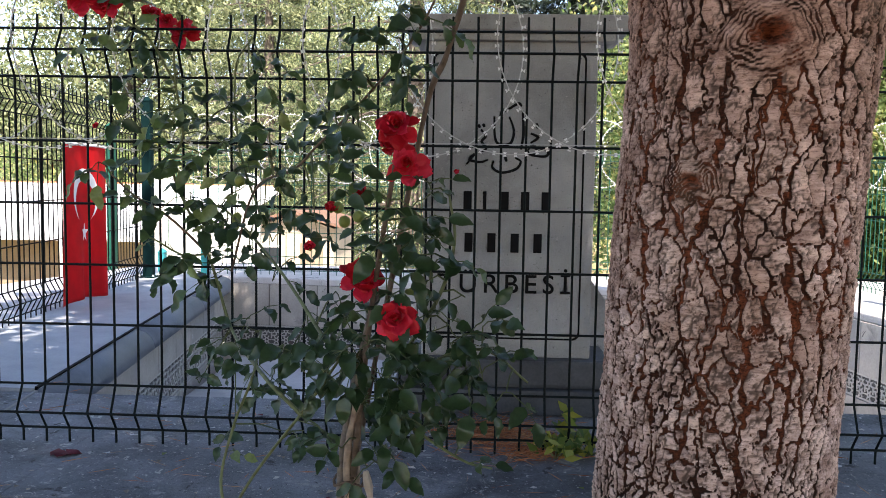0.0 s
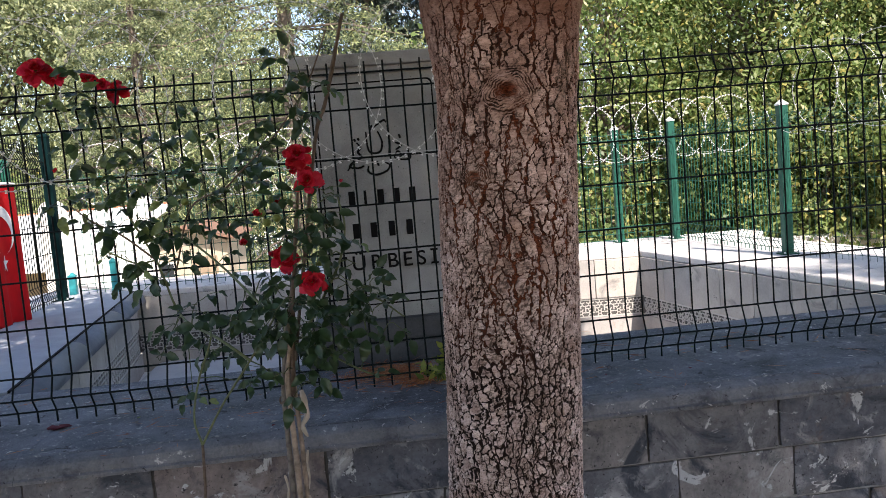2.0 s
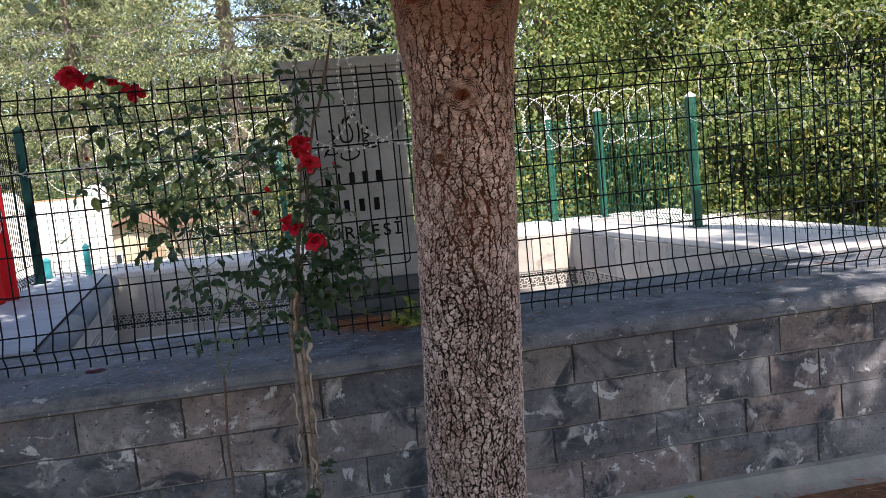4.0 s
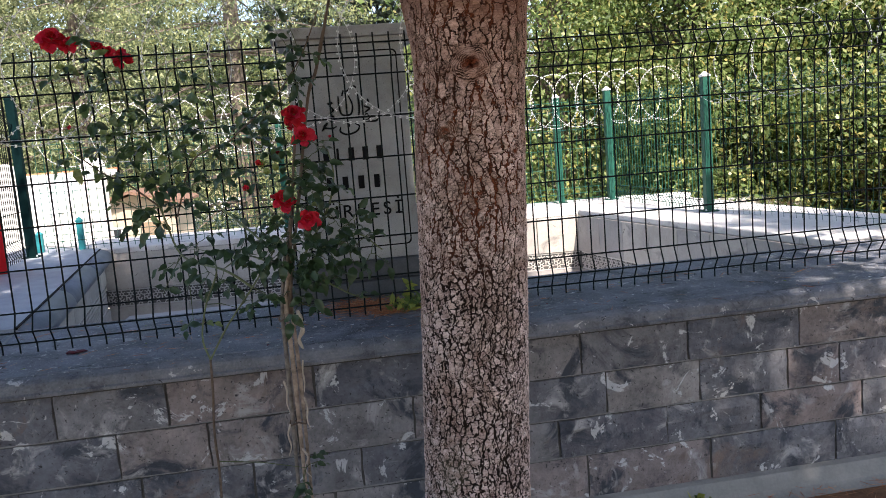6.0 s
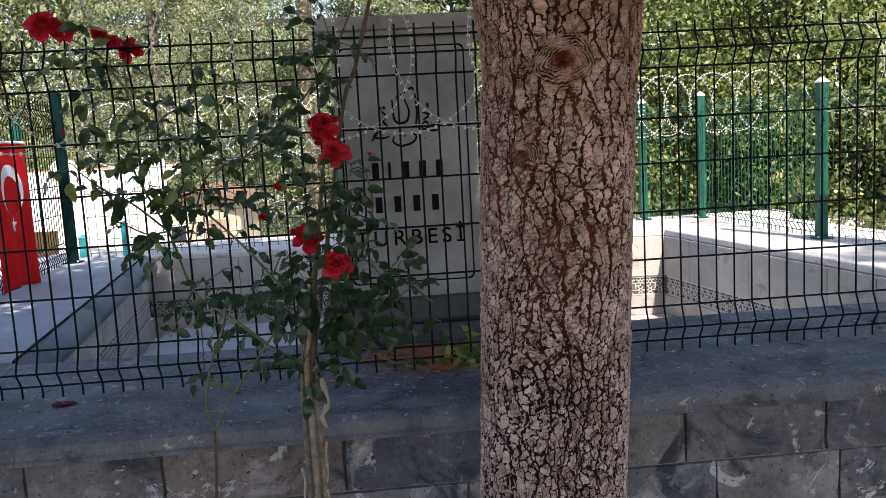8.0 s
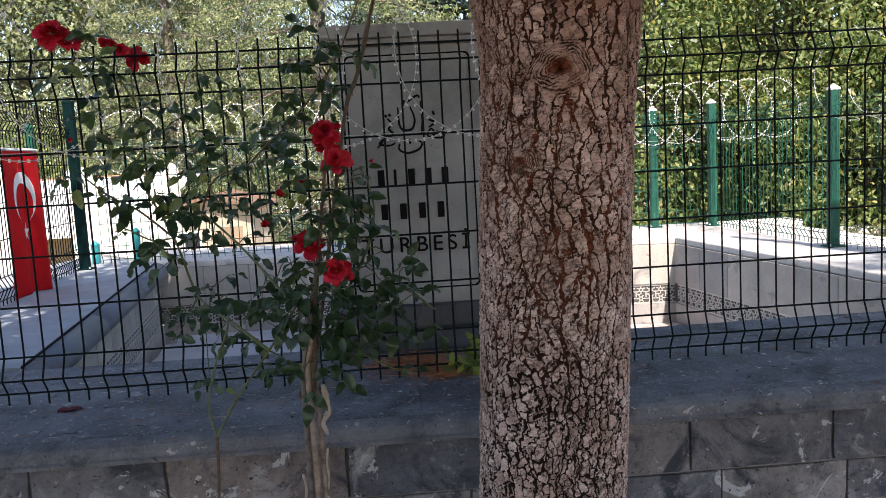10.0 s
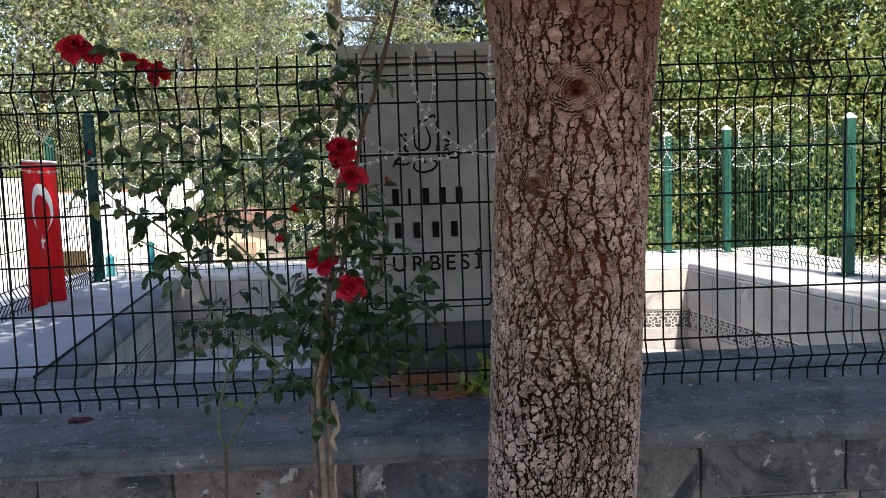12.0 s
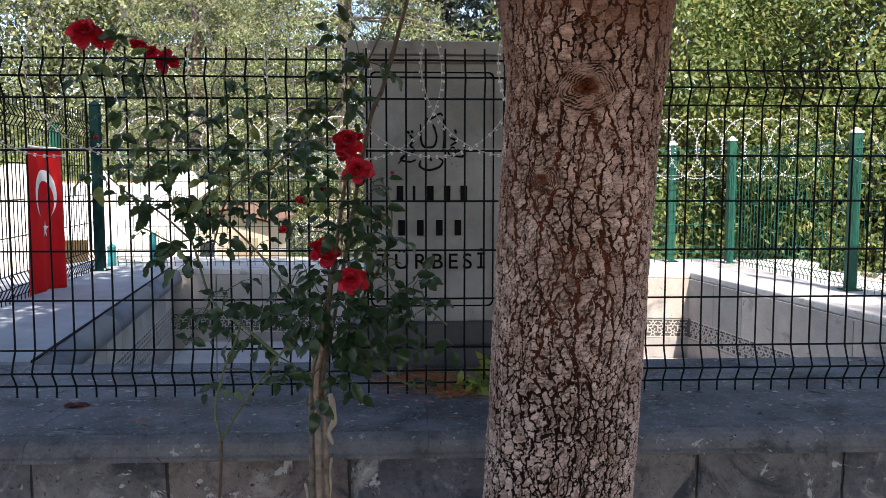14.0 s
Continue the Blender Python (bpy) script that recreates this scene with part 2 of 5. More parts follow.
def bark_material():
    m, n, l, b = material("pine_bark", 0.9, 0.0, 0.12)

    def attribute(name):
        a = n.new("ShaderNodeAttribute")
        a.attribute_name = name
        return a.outputs["Fac"]

    plate = ramp(n, l, attribute("tone"), [(0.0, (0.36, 0.262, 0.232)), (0.5, (0.51, 0.395, 0.357)), (1.0, (0.67, 0.55, 0.505))])
    flake = noise_node(n, l, 60, 8, 0.8, (1, 1, 3.6))
    speck = noise_node(n, l, 150, 5, 0.75, (1, 1, 2.2))
    plate = mixed(n, l, 0.6, plate, ramp(n, l, flake, [(0.36, (0.28, 0.22, 0.20)), (0.46, (0.96, 0.94, 0.93)), (0.64, (1.25, 1.25, 1.26))]), "MULTIPLY")
    plate = mixed(n, l, 0.7, plate, ramp(n, l, speck, [(0.38, (0.25, 0.20, 0.18)), (0.46, (1.1, 1.09, 1.08))]), "MULTIPLY")
    lines = noise_node(n, l, 42, 5, 0.7, (1, 1, 7))
    plate = mixed(n, l, 0.45, plate, ramp(n, l, lines, [(0.40, (0.30, 0.22, 0.20)), (0.46, (1.0, 1.0, 1.0)), (0.6, (1.15, 1.15, 1.15))]), "MULTIPLY")
    mottle = noise_node(n, l, 30, 6, 0.72, (1, 1, 1.5))
    plate = mixed(n, l, 0.6, plate, ramp(n, l, mottle, [(0.40, (0.45, 0.37, 0.34)), (0.50, (1.0, 0.99, 0.98)), (0.62, (1.14, 1.13, 1.13))]), "MULTIPLY")
    broad = ramp(n, l, noise_node(n, l, 7, 4), [(0.36, (0.72, 0.64, 0.60)), (0.6, (1.08, 1.07, 1.08))])
    plate = mixed(n, l, 0.9, plate, broad, "MULTIPLY")
    plate = mixed(n, l, 1.0, plate, ramp(n, l, attribute("rise"), [(0.0, (1.02, 1.08, 1.13)), (0.35, (1.0, 1.0, 1.0)), (1.0, (0.90, 0.80, 0.76))]), "MULTIPLY")
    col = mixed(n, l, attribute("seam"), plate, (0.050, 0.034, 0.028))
    young = ramp(n, l, flake, [(0.3, (0.085, 0.038, 0.026)), (0.7, (0.26, 0.13, 0.088))])
    col = mixed(n, l, attribute("young"), col, young)
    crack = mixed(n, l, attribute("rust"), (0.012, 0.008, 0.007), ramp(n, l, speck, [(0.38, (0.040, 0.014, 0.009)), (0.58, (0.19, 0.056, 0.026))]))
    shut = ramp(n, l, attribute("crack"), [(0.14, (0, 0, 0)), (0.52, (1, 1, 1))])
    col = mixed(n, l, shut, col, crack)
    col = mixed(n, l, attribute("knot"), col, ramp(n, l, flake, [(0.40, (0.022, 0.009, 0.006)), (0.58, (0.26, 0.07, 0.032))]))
    moss = ramp(n, l, noise_node(n, l, 4.5, 5), [(0.60, (0, 0, 0)), (0.72, (0.3, 0.3, 0.3))])
    col = mixed(n, l, moss, col, (0.18, 0.17, 0.12))
    l.new(col, b.inputs["Base Color"])
    bump(n, l, b, flake, 0.7, 0.003)
    return m


M_BARK = bark_material()


# ---- building helpers ----
def finish(bm, name, mats, smooth=False):
    me = bpy.data.meshes.new(name)
    bm.normal_update()
    bm.to_mesh(me)
    bm.free()
    for k in (mats if isinstance(mats, (list, tuple)) else [mats]):
        me.materials.append(k)
    if smooth:
        me.polygons.foreach_set("use_smooth", [True] * len(me.polygons))
    return me


def part(name, bm, mat, parent=None, label="", smooth=False):
    me = bm if isinstance(bm, bpy.types.Mesh) else finish(bm, name, mat, smooth)
    ob = new(name, me)
    ob.parent = parent
    if label:
        ob["label"] = label
    return ob


def thing(name, label, category, group="", kind="", at=(0, 0, 0)):
    e = new(name)
    e.empty_display_size = 0.05
    e.location = at
    return tagged(e, label, category, group, kind)


def add_box(bm, x0, y0, z0, x1, y1, z1, bevel=0.0):
    g = bmesh.ops.create_cube(bm, size=1.0)
    for v in g["verts"]:
        v.co = Vector((x0 + (v.co.x + 0.5) * (x1 - x0), y0 + (v.co.y + 0.5) * (y1 - y0), z0 + (v.co.z + 0.5) * (z1 - z0)))
    if bevel:
        edges = list({e for v in g["verts"] for e in v.link_edges})
        bmesh.ops.bevel(bm, geom=edges, offset=bevel, segments=2, profile=0.6, affect="EDGES")
    return bm


def box(x0, y0, z0, x1, y1, z1, bevel=0.0):
    return add_box(bmesh.new(), x0, y0, z0, x1, y1, z1, bevel)


def add_tube(bm, points, radii, sides=8, cap=True):
    pts = [Vector(p) for p in points]
    if not isinstance(radii, (list, tuple)):
        radii = [radii] * len(pts)
    rings = []
    side = Vector((0.31, 0.85, 0.42)).normalized()
    for i, p in enumerate(pts):
        d = (pts[min(i + 1, len(pts) - 1)] - pts[max(i - 1, 0)]).normalized()
        a = side - d * side.dot(d)
        if a.length < 1e-3:
            a = d.orthogonal()
        a.normalize()
        b = d.cross(a)
        side = a
        rings.append([bm.verts.new(p + (a * math.cos(2 * math.pi * k / sides) + b * math.sin(2 * math.pi * k / sides)) * radii[i]) for k in range(sides)])
    for r, s in zip(rings, rings[1:]):
        for k in range(sides):
            bm.faces.new((r[k], r[(k + 1) % sides], s[(k + 1) % sides], s[k]))
    if cap:
        bm.faces.new(rings[0][::-1])
        bm.faces.new(rings[-1])
    return bm


def tube(points, radii, sides=8):
    return add_tube(bmesh.new(), points, radii, sides)


def spline(points, steps=6):
    p = [Vector(q) for q in points]
    p = [p[0] * 2 - p[1]] + p + [p[-1] * 2 - p[-2]]
    out = []
    for i in range(1, len(p) - 2):
        for k in range(steps):
            t = k / steps
            out.append(0.5 * (2 * p[i] + (p[i + 1] - p[i - 1]) * t + (2 * p[i - 1] - 5 * p[i] + 4 * p[i + 1] - p[i + 2]) * t * t
                              + (3 * p[i] - p[i - 1] - 3 * p[i + 1] + p[i + 2]) * t ** 3))
    return out + [p[-2]]


def prism(profile, a, b):
    """A closed outline swept from the frame a to the frame b: each a function of (s, z)."""
    bm = bmesh.new()
    r0 = [bm.verts.new(a(*q)) for q in profile]
    r1 = [bm.verts.new(b(*q)) for q in profile]
    m = len(profile)
    for k in range(m):
        bm.faces.new((r0[k], r0[(k + 1) % m], r1[(k + 1) % m], r1[k]))
    bm.faces.new(r0[::-1])
    bm.faces.new(r1)
    bmesh.ops.recalc_face_normals(bm, faces=bm.faces)
    return bm


def raw_mesh(name, verts, faces, mat, smooth=False):
    """A mesh from numpy arrays of vertices and equal-sized faces."""
    me = bpy.data.meshes.new(name)
    k = faces.shape[1]
    me.vertices.add(len(verts))
    me.vertices.foreach_set("co", verts.astype(np.float32).ravel())
    me.loops.add(faces.size)
    me.loops.foreach_set("vertex_index", faces.astype(np.int32).ravel())
    me.polygons.add(len(faces))
    me.polygons.foreach_set("loop_start", np.arange(0, faces.size, k, dtype=np.int32))
    me.polygons.foreach_set("loop_total", np.full(len(faces), k, dtype=np.int32))
    me.update(calc_edges=True)
    me.materials.append(mat)
    if smooth:
        me.polygons.foreach_set("use_smooth", np.ones(len(faces), dtype=bool))
    me.validate()
    return me


def leaf_cloud(name, centres, length, width, mat, up=None, droop=0.0, flat=0.0, loose=0.55):
    """Many small pointed leaves, four corners each, at the given centres."""
    m = len(centres)
    d = nrg.normal(size=(m, 3))
    d[:, 2] = d[:, 2] * (1 - flat) - droop
    if up is not None:
        d = d * 0.55 + up
    d /= np.linalg.norm(d, axis=1)[:, None]
    e = np.cross(d, np.array(SUN_TO) + nrg.normal(size=(m, 3)) * loose)      # blades turn their faces to the light
    e /= np.linalg.norm(e, axis=1)[:, None]
    L = length * nrg.uniform(0.6, 1.35, (m, 1))
    W = width * nrg.uniform(0.6, 1.35, (m, 1))
    v = np.stack([centres - d * L / 2, centres + e * W / 2 + d * L * 0.05, centres + d * L / 2, centres - e * W / 2 + d * L * 0.05], axis=1).reshape(-1, 3)
    f = np.arange(4 * m).reshape(-1, 4)
    return raw_mesh(name, v, f, mat)


# ---- ground and distance ----
def ground_height(x, y):
    z = -0.05 if y > 1.7 else 0.0
    if y > 6.5:
        z = -0.05 - 1.6 * min(1.0, (y - 6.5) / 7.0)
        z += 1.3 * max(0.0, min(1.0, (x - 1.5) / 3.0)) * min(1.0, (y - 6.5) / 7.0)
    if x < -2.4 and y > 1.7:
        z = min(z, -0.05 - 0.9 * min(1.0, (-2.4 - x) / 2.5))
    return z


def build_ground():
    xs = [-900, -300, -120, -60, -40] + [-30 + i for i in range(0, 24, 2)] + [-6 + 0.25 * i for i in range(49)] + [7, 8, 10, 12, 16, 20, 26, 35, 60, 120, 300, 900]
    ys = [-900, -200, -60, -30, -15, -8] + [-6 + 0.25 * i for i in range(60)] + [9.5, 10, 11, 12, 13, 14, 16, 18, 21, 25, 30, 36, 45, 60, 90, 150, 300, 900]
    v = np.array([(x, y, ground_height(x, y) + (noise.noise((x * 1.7, y * 1.7, 0)) * 0.018 if y < 1.6 and abs(x) < 8 else 0)) for y in ys for x in xs])
    w = len(xs)
    f = np.array([(j * w + i, j * w + i + 1, (j + 1) * w + i + 1, (j + 1) * w + i) for j in range(len(ys) - 1) for i in range(w - 1)])
    me = raw_mesh("ground", v, f, M_SOIL, True)
    me.materials.append(M_DRY)
    for p in me.polygons:
        if p.center.y > 6 or p.center.x < -6 or p.center.x > 8 or p.center.y < -9:
            p.material_index = 1
    tagged(new("ground", me), "reddish soil strewn with dry pine needles", "ground", kind="structure")
    # a pale paved yard below the fence and the lane that leads away from it
    yard = bmesh.new()
    for q in ((-34, 13, -1.63), (3.0, 13, -1.63), (-2, 62, -1.63), (-60, 62, -1.63)):
        yard.verts.new(q)
    yard.faces.new(yard.verts)
    tagged(part("pavement", yard, M_PAVING), "pale sunlit concrete yard beyond the fence", "pavement", kind="structure")
    lane = bmesh.new()
    for q in ((-4.6, 20, -1.61), (-2.6, 20, -1.61), (-9.0, 60, -1.61), (-15.0, 60, -1.61)):
        lane.verts.new(q)
    lane.faces.new(lane.verts)
    tagged(part("road", lane, M_ROAD), "worn grey asphalt lane through the yard", "road", kind="structure")
    # hillside
    hx, hy = 60, 14
    hv = []
    for j in range(hy):
        for i in range(hx):
            a = radians(-62 + i * 1.6)
            r = 120 + j * 16
            h = 34 * math.sin(min(1, j / 9) * math.pi / 2) * (0.55 + 0.45 * math.cos((i - 16) * 0.16)) + 3 * noise.noise((i * 0.4, j * 0.6, 0))
            hv.append((math.sin(a) * r, math.cos(a) * r, h - 4))
    hf = [(j * hx + i, j * hx + i + 1, (j + 1) * hx + i + 1, (j + 1) * hx + i) for j in range(hy - 1) for i in range(hx - 1)]
    tagged(new("backdrop", raw_mesh("backdrop", np.array(hv), np.array(hf), M_HILL, True)), "dry scrubby hillside far behind the trees", "hill", kind="structure")


build_ground()

# ---- retaining wall with stone blocks ----
WALL_Y = 1.65
wall = part("wall_front", box(-3.6, WALL_Y + 0.012, -0.1, 4.4, 2.44, 0.731), M_MORTAR)
tagged(wall, "low retaining wall of dark grey stone blocks", "wall", kind="structure")


def block_mesh(w, h, seed):
    r = random.Random(seed)
    bm = bmesh.new()
    nx, nz = 9, 4
    grid = [[bm.verts.new((w * i / nx, 0, h * j / nz)) for i in range(nx + 1)] for j in range(nz + 1)]
    for j in range(nz):
        for i in range(nx):
            bm.faces.new((grid[j][i], grid[j][i + 1], grid[j + 1][i + 1], grid[j + 1][i]))
    for j, row in enumerate(grid):
        for i, v in enumerate(row):
            rim = i in (0, nx) or j in (0, nz)
            v.co.y = 0.005 + r.uniform(0, 0.003) if rim else r.uniform(-0.007, 0.004)
            v.co.x += r.uniform(-0.0025, 0.0025)
            v.co.z += r.uniform(-0.002, 0.002)
    g = bmesh.ops.extrude_edge_only(bm, edges=[e for e in bm.edges if e.is_boundary])
    for v in g["geom"]:
        if isinstance(v, bmesh.types.BMVert):
            v.co.y = 0.05
    return finish(bm, "block", M_BLOCK)


ROWS_OF_BLOCKS = [
    (0.560, 0.724, [-3.6, -3.2, -2.75, -2.33, -1.88, -1.42, -0.945, -0.585, -0.095, 0.40, 0.868, 1.284, 1.738, 2.16, 2.61, 3.05, 3.5, 3.9, 4.4]),
    (0.398, 0.556, [-3.6, -3.0, -2.6, -2.12, -1.7, -1.22, -0.762, -0.464, -0.167, 0.242, 0.61, 0.958, 1.327, 1.687, 1.905, 2.36, 2.8, 3.2, 3.64, 4.0, 4.4]),
    (0.250, 0.394, [-3.6, -3.3, -2.86, -2.4, -1.98, -1.5, -1.09, -0.70, -0.33, 0.044, 0.40, 0.768, 1.191, 1.572, 2.0, 2.44, 2.9, 3.3, 3.75, 4.4]),
    (0.078, 0.246, [-3.6, -3.1, -2.66, -2.2, -1.77, -1.35, -0.92, -0.5, -0.06, 0.41, 0.872, 1.361, 1.885, 2.3, 2.7, 3.12, 3.6, 4.0, 4.4]),
]
for z0, z1, cuts in ROWS_OF_BLOCKS:
    for k, (a, b) in enumerate(zip(cuts, cuts[1:])):
        o = part("block", block_mesh(b - a - 0.008, z1 - z0 - 0.005, k + int(z0 * 1000)), None, wall)
        o.location = (a + 0.004, WALL_Y + rng.uniform(-0.003, 0.003), z0)
for z in (0.248, 0.396, 0.558):
    part("joint_or_shade_line", box(-3.6, WALL_Y + 0.0065, z - 0.0025, 4.4, WALL_Y + 0.02, z + 0.0025), M_BED, wall, "thin pale mortar bed")
# added dark strip that draws the overhang's shadow line; the mortar beds are above
part("joint_or_shade_line", box(-3.6, WALL_Y - 0.014, 0.7115, 4.4, WALL_Y + 0.02, 0.7305), M_MORTAR, wall, "dark strip painting the shadow line under the coping")
prism_pts = [(1.565, -0.03), (1.585, 0.030), (1.63, 0.076), (1.67, 0.085), (1.70, -0.05)]
footing = prism(prism_pts, lambda s, z: Vector((-3.6, s, z)), lambda s, z: Vector((4.4, s, z)))
tagged(part("trim", footing, M_CEMENT), "rough cement footing along the wall", "footing", kind="structure")

# ---- stone copings round the sunken grave yard ----
def coping(name, p0, p1, q0, q1, cuts, mat, label, top=0.792, thick=0.060, square=False, worn=None):
    """Slabs between an edge with a rounded nose (p0 to p1) and a far edge (q0 to q1)."""
    root = thing(name, label, "coping", kind="structure")
    p0, p1, q0, q1 = (Vector((*c, 0)) for c in (p0, p1, q0, q1))
    cuts = [0.0] + cuts + [1.0]
    r = 0.030 if thick > 0.055 else 0.012
    nose = [(0.03, top - thick), (0.005, top - thick), (0.0, top - thick + 0.006), (0.0, top - r)] + [(r * (1 - math.cos(a)), top - r + r * math.sin(a)) for a in [radians(v) for v in (25, 50, 72, 90)]]
    if thick > 0.055:
        nose = [(0.03, top - thick), (0.002, top - thick), (0.0, top - 0.058), (0.0, top - 0.050), (0.009, top - 0.045), (0.011, top - 0.030), (0.018, top - 0.017), (0.034, top - 0.008), (0.060, top - 0.003), (0.062, top - 0.010), (0.066, top - 0.010), (0.068, top - 0.001)]
    if square:
        nose = [(0.0, top - thick), (0.0, top - 0.003), (0.004, top)]
    prof = nose + [(0.10, top), (-0.02, top + 0.0005), (-0.003, top - 0.008), (-0.001, top - thick)]
    for u0, u1 in zip(cuts, cuts[1:]):
        def end(u):
            p, q = p0.lerp(p1, u), q0.lerp(q1, u)
            d = (q - p).normalized()
            w = (q - p).length
            return lambda s, z: p + d * (s if s >= 0 else w + s) + Vector((0, 0, z))
        gap = 0.0006 / (p1 - p0).length
        slab_ob = part("coping_slab", prism(prof, end(u0 + gap), end(u1 - gap)), mat, root)
        # faces of the nose below the top take this second stone tone
        if worn:
            slab_ob.data.materials.append(worn)
            for f in slab_ob.data.polygons:
                if f.center.z < top - 0.003 and (f.center.y - p0.y) < 0.058:
                    f.material_index = 1
    return root


FRONT_X = [-3.6, -2.0, -0.93, 0.12, 1.19, 2.25, 3.3, 4.4]
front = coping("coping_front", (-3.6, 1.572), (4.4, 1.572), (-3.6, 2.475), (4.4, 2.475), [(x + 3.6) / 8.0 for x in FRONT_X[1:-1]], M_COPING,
       "dark grey weathered stone coping with rounded edge", worn=M_COPING_NOSE)
part("mortar_joint", prism([(-0.005, 0.786), (-0.005, 0.7945), (0.005, 0.7945), (0.005, 0.786)], lambda s, z: Vector((-1.305 + s, 2.474, z)), lambda s, z: Vector((-1.235 + s, 1.98, z))), M_CEMENT, front, "pale mortar joint")
A, B, C, D = (-1.30, 2.478), (-1.695, 5.60), (2.075, 5.16), (2.50, 2.478)          # inner corners of the yard
def nose_strip():
    """The dark rounded edging along the inner edge of the coping beside the flag."""
    p, q = Vector((*A, 0)), Vector((*B, 0))
    d = (q - p).normalized()
    nrm = Vector((d.y, -d.x, 0))
    prof = [(-0.003, 0.712), (-0.003, 0.797)] + [(0.085 * math.sin(radians(a)) - 0.002, 0.712 + 0.085 * math.cos(radians(a))) for a in (8, 30, 50, 70, 90)]
    root = thing("trim_edge", "dark rounded stone edging of the coping", "edging", kind="structure")
    part("joint", prism([(-0.012, 0.790), (-0.012, 0.8045), (-0.001, 0.8045), (-0.001, 0.790)], lambda s, z: p + nrm * s + Vector((0, 0, z)), lambda s, z: q + nrm * s + Vector((0, 0, z))), M_INK, root, "black joint line")
    for u0, u1 in ((0.0, 0.335), (0.337, 0.68), (0.682, 1.0)):
        part("edging_stone", prism(prof, lambda s, z: p.lerp(q, u0) + nrm * s + Vector((0, 0, z)), lambda s, z: p.lerp(q, u1) + nrm * s + Vector((0, 0, z))), M_EDGING, root, smooth=True)


nose_strip()
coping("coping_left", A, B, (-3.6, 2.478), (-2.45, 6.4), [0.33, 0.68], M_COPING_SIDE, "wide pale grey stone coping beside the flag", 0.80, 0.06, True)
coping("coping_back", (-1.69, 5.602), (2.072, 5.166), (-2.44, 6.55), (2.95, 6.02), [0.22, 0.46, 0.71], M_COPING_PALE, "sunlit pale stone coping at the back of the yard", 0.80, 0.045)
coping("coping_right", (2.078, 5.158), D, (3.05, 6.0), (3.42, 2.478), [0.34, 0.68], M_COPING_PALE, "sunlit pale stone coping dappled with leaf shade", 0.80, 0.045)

# ---- yard floor and inner walls with a carved band ----
fl = bmesh.new()
for q in ((-1.95, 2.4, 0.18), (2.75, 2.4, 0.18), (2.75, 5.9, 0.18), (-1.9, 5.9, 0.18)):
    fl.verts.new(q)
fl.faces.new(fl.verts)
tagged(part("floor", fl, M_MARBLE), "pale stone floor of the sunken grave yard", "floor", kind="structure")


def motif_mesh():
    """One unit of the carved band: two pierced rings with spokes and rims, 0.07 long and 0.134 high."""
    bm = bmesh.new()

    def bar(a, b, w=0.004):
        a, b = Vector((a[0], 0, a[1])), Vector((b[0], 0, b[1]))
        d = (b - a).normalized()
        s = Vector((-d.z, 0, d.x)) * w
        t = Vector((0, -0.006, 0))
        lo = [bm.verts.new(q) for q in (a - s, b - s, b + s, a + s)]
        hi = [bm.verts.new(q.co + t) for q in lo]
        bm.faces.new(hi)
        for k in range(4):
            bm.faces.new((lo[k], lo[(k + 1) % 4], hi[(k + 1) % 4], hi[k]))

    for cx, cz, turn in ((0.035, 0.036, 0.0), (0.035, 0.098, 0.52)):
        ring = [(cx + 0.013 * math.cos(math.pi * k / 3 + turn), cz + 0.013 * math.sin(math.pi * k / 3 + turn)) for k in range(6)]
        for k in range(6):
            bar(ring[k], ring[(k + 1) % 6], 0.0035)
            a = math.pi * k / 3 + turn
            bar(ring[k], (cx + 0.033 * math.cos(a), cz + 0.030 * math.sin(a)), 0.0035)
    bar((0, 0.003), (0.07, 0.003), 0.005)
    bar((0, 0.131), (0.07, 0.131), 0.005)
    bar((0.0, 0.067), (0.03, 0.067), 0.004)
    bar((0.0, 0.045), (0.0, 0.09), 0.004)
    bmesh.ops.recalc_face_normals(bm, faces=bm.faces)
    return finish(bm, "carving", M_CARVED)


MOTIF = motif_mesh()


def panel_mesh(w, h, seed):
    bm = box(0, 0, 0, w, 0.03, h, 0.003)
    return finish(bm, "panel", M_PANEL)


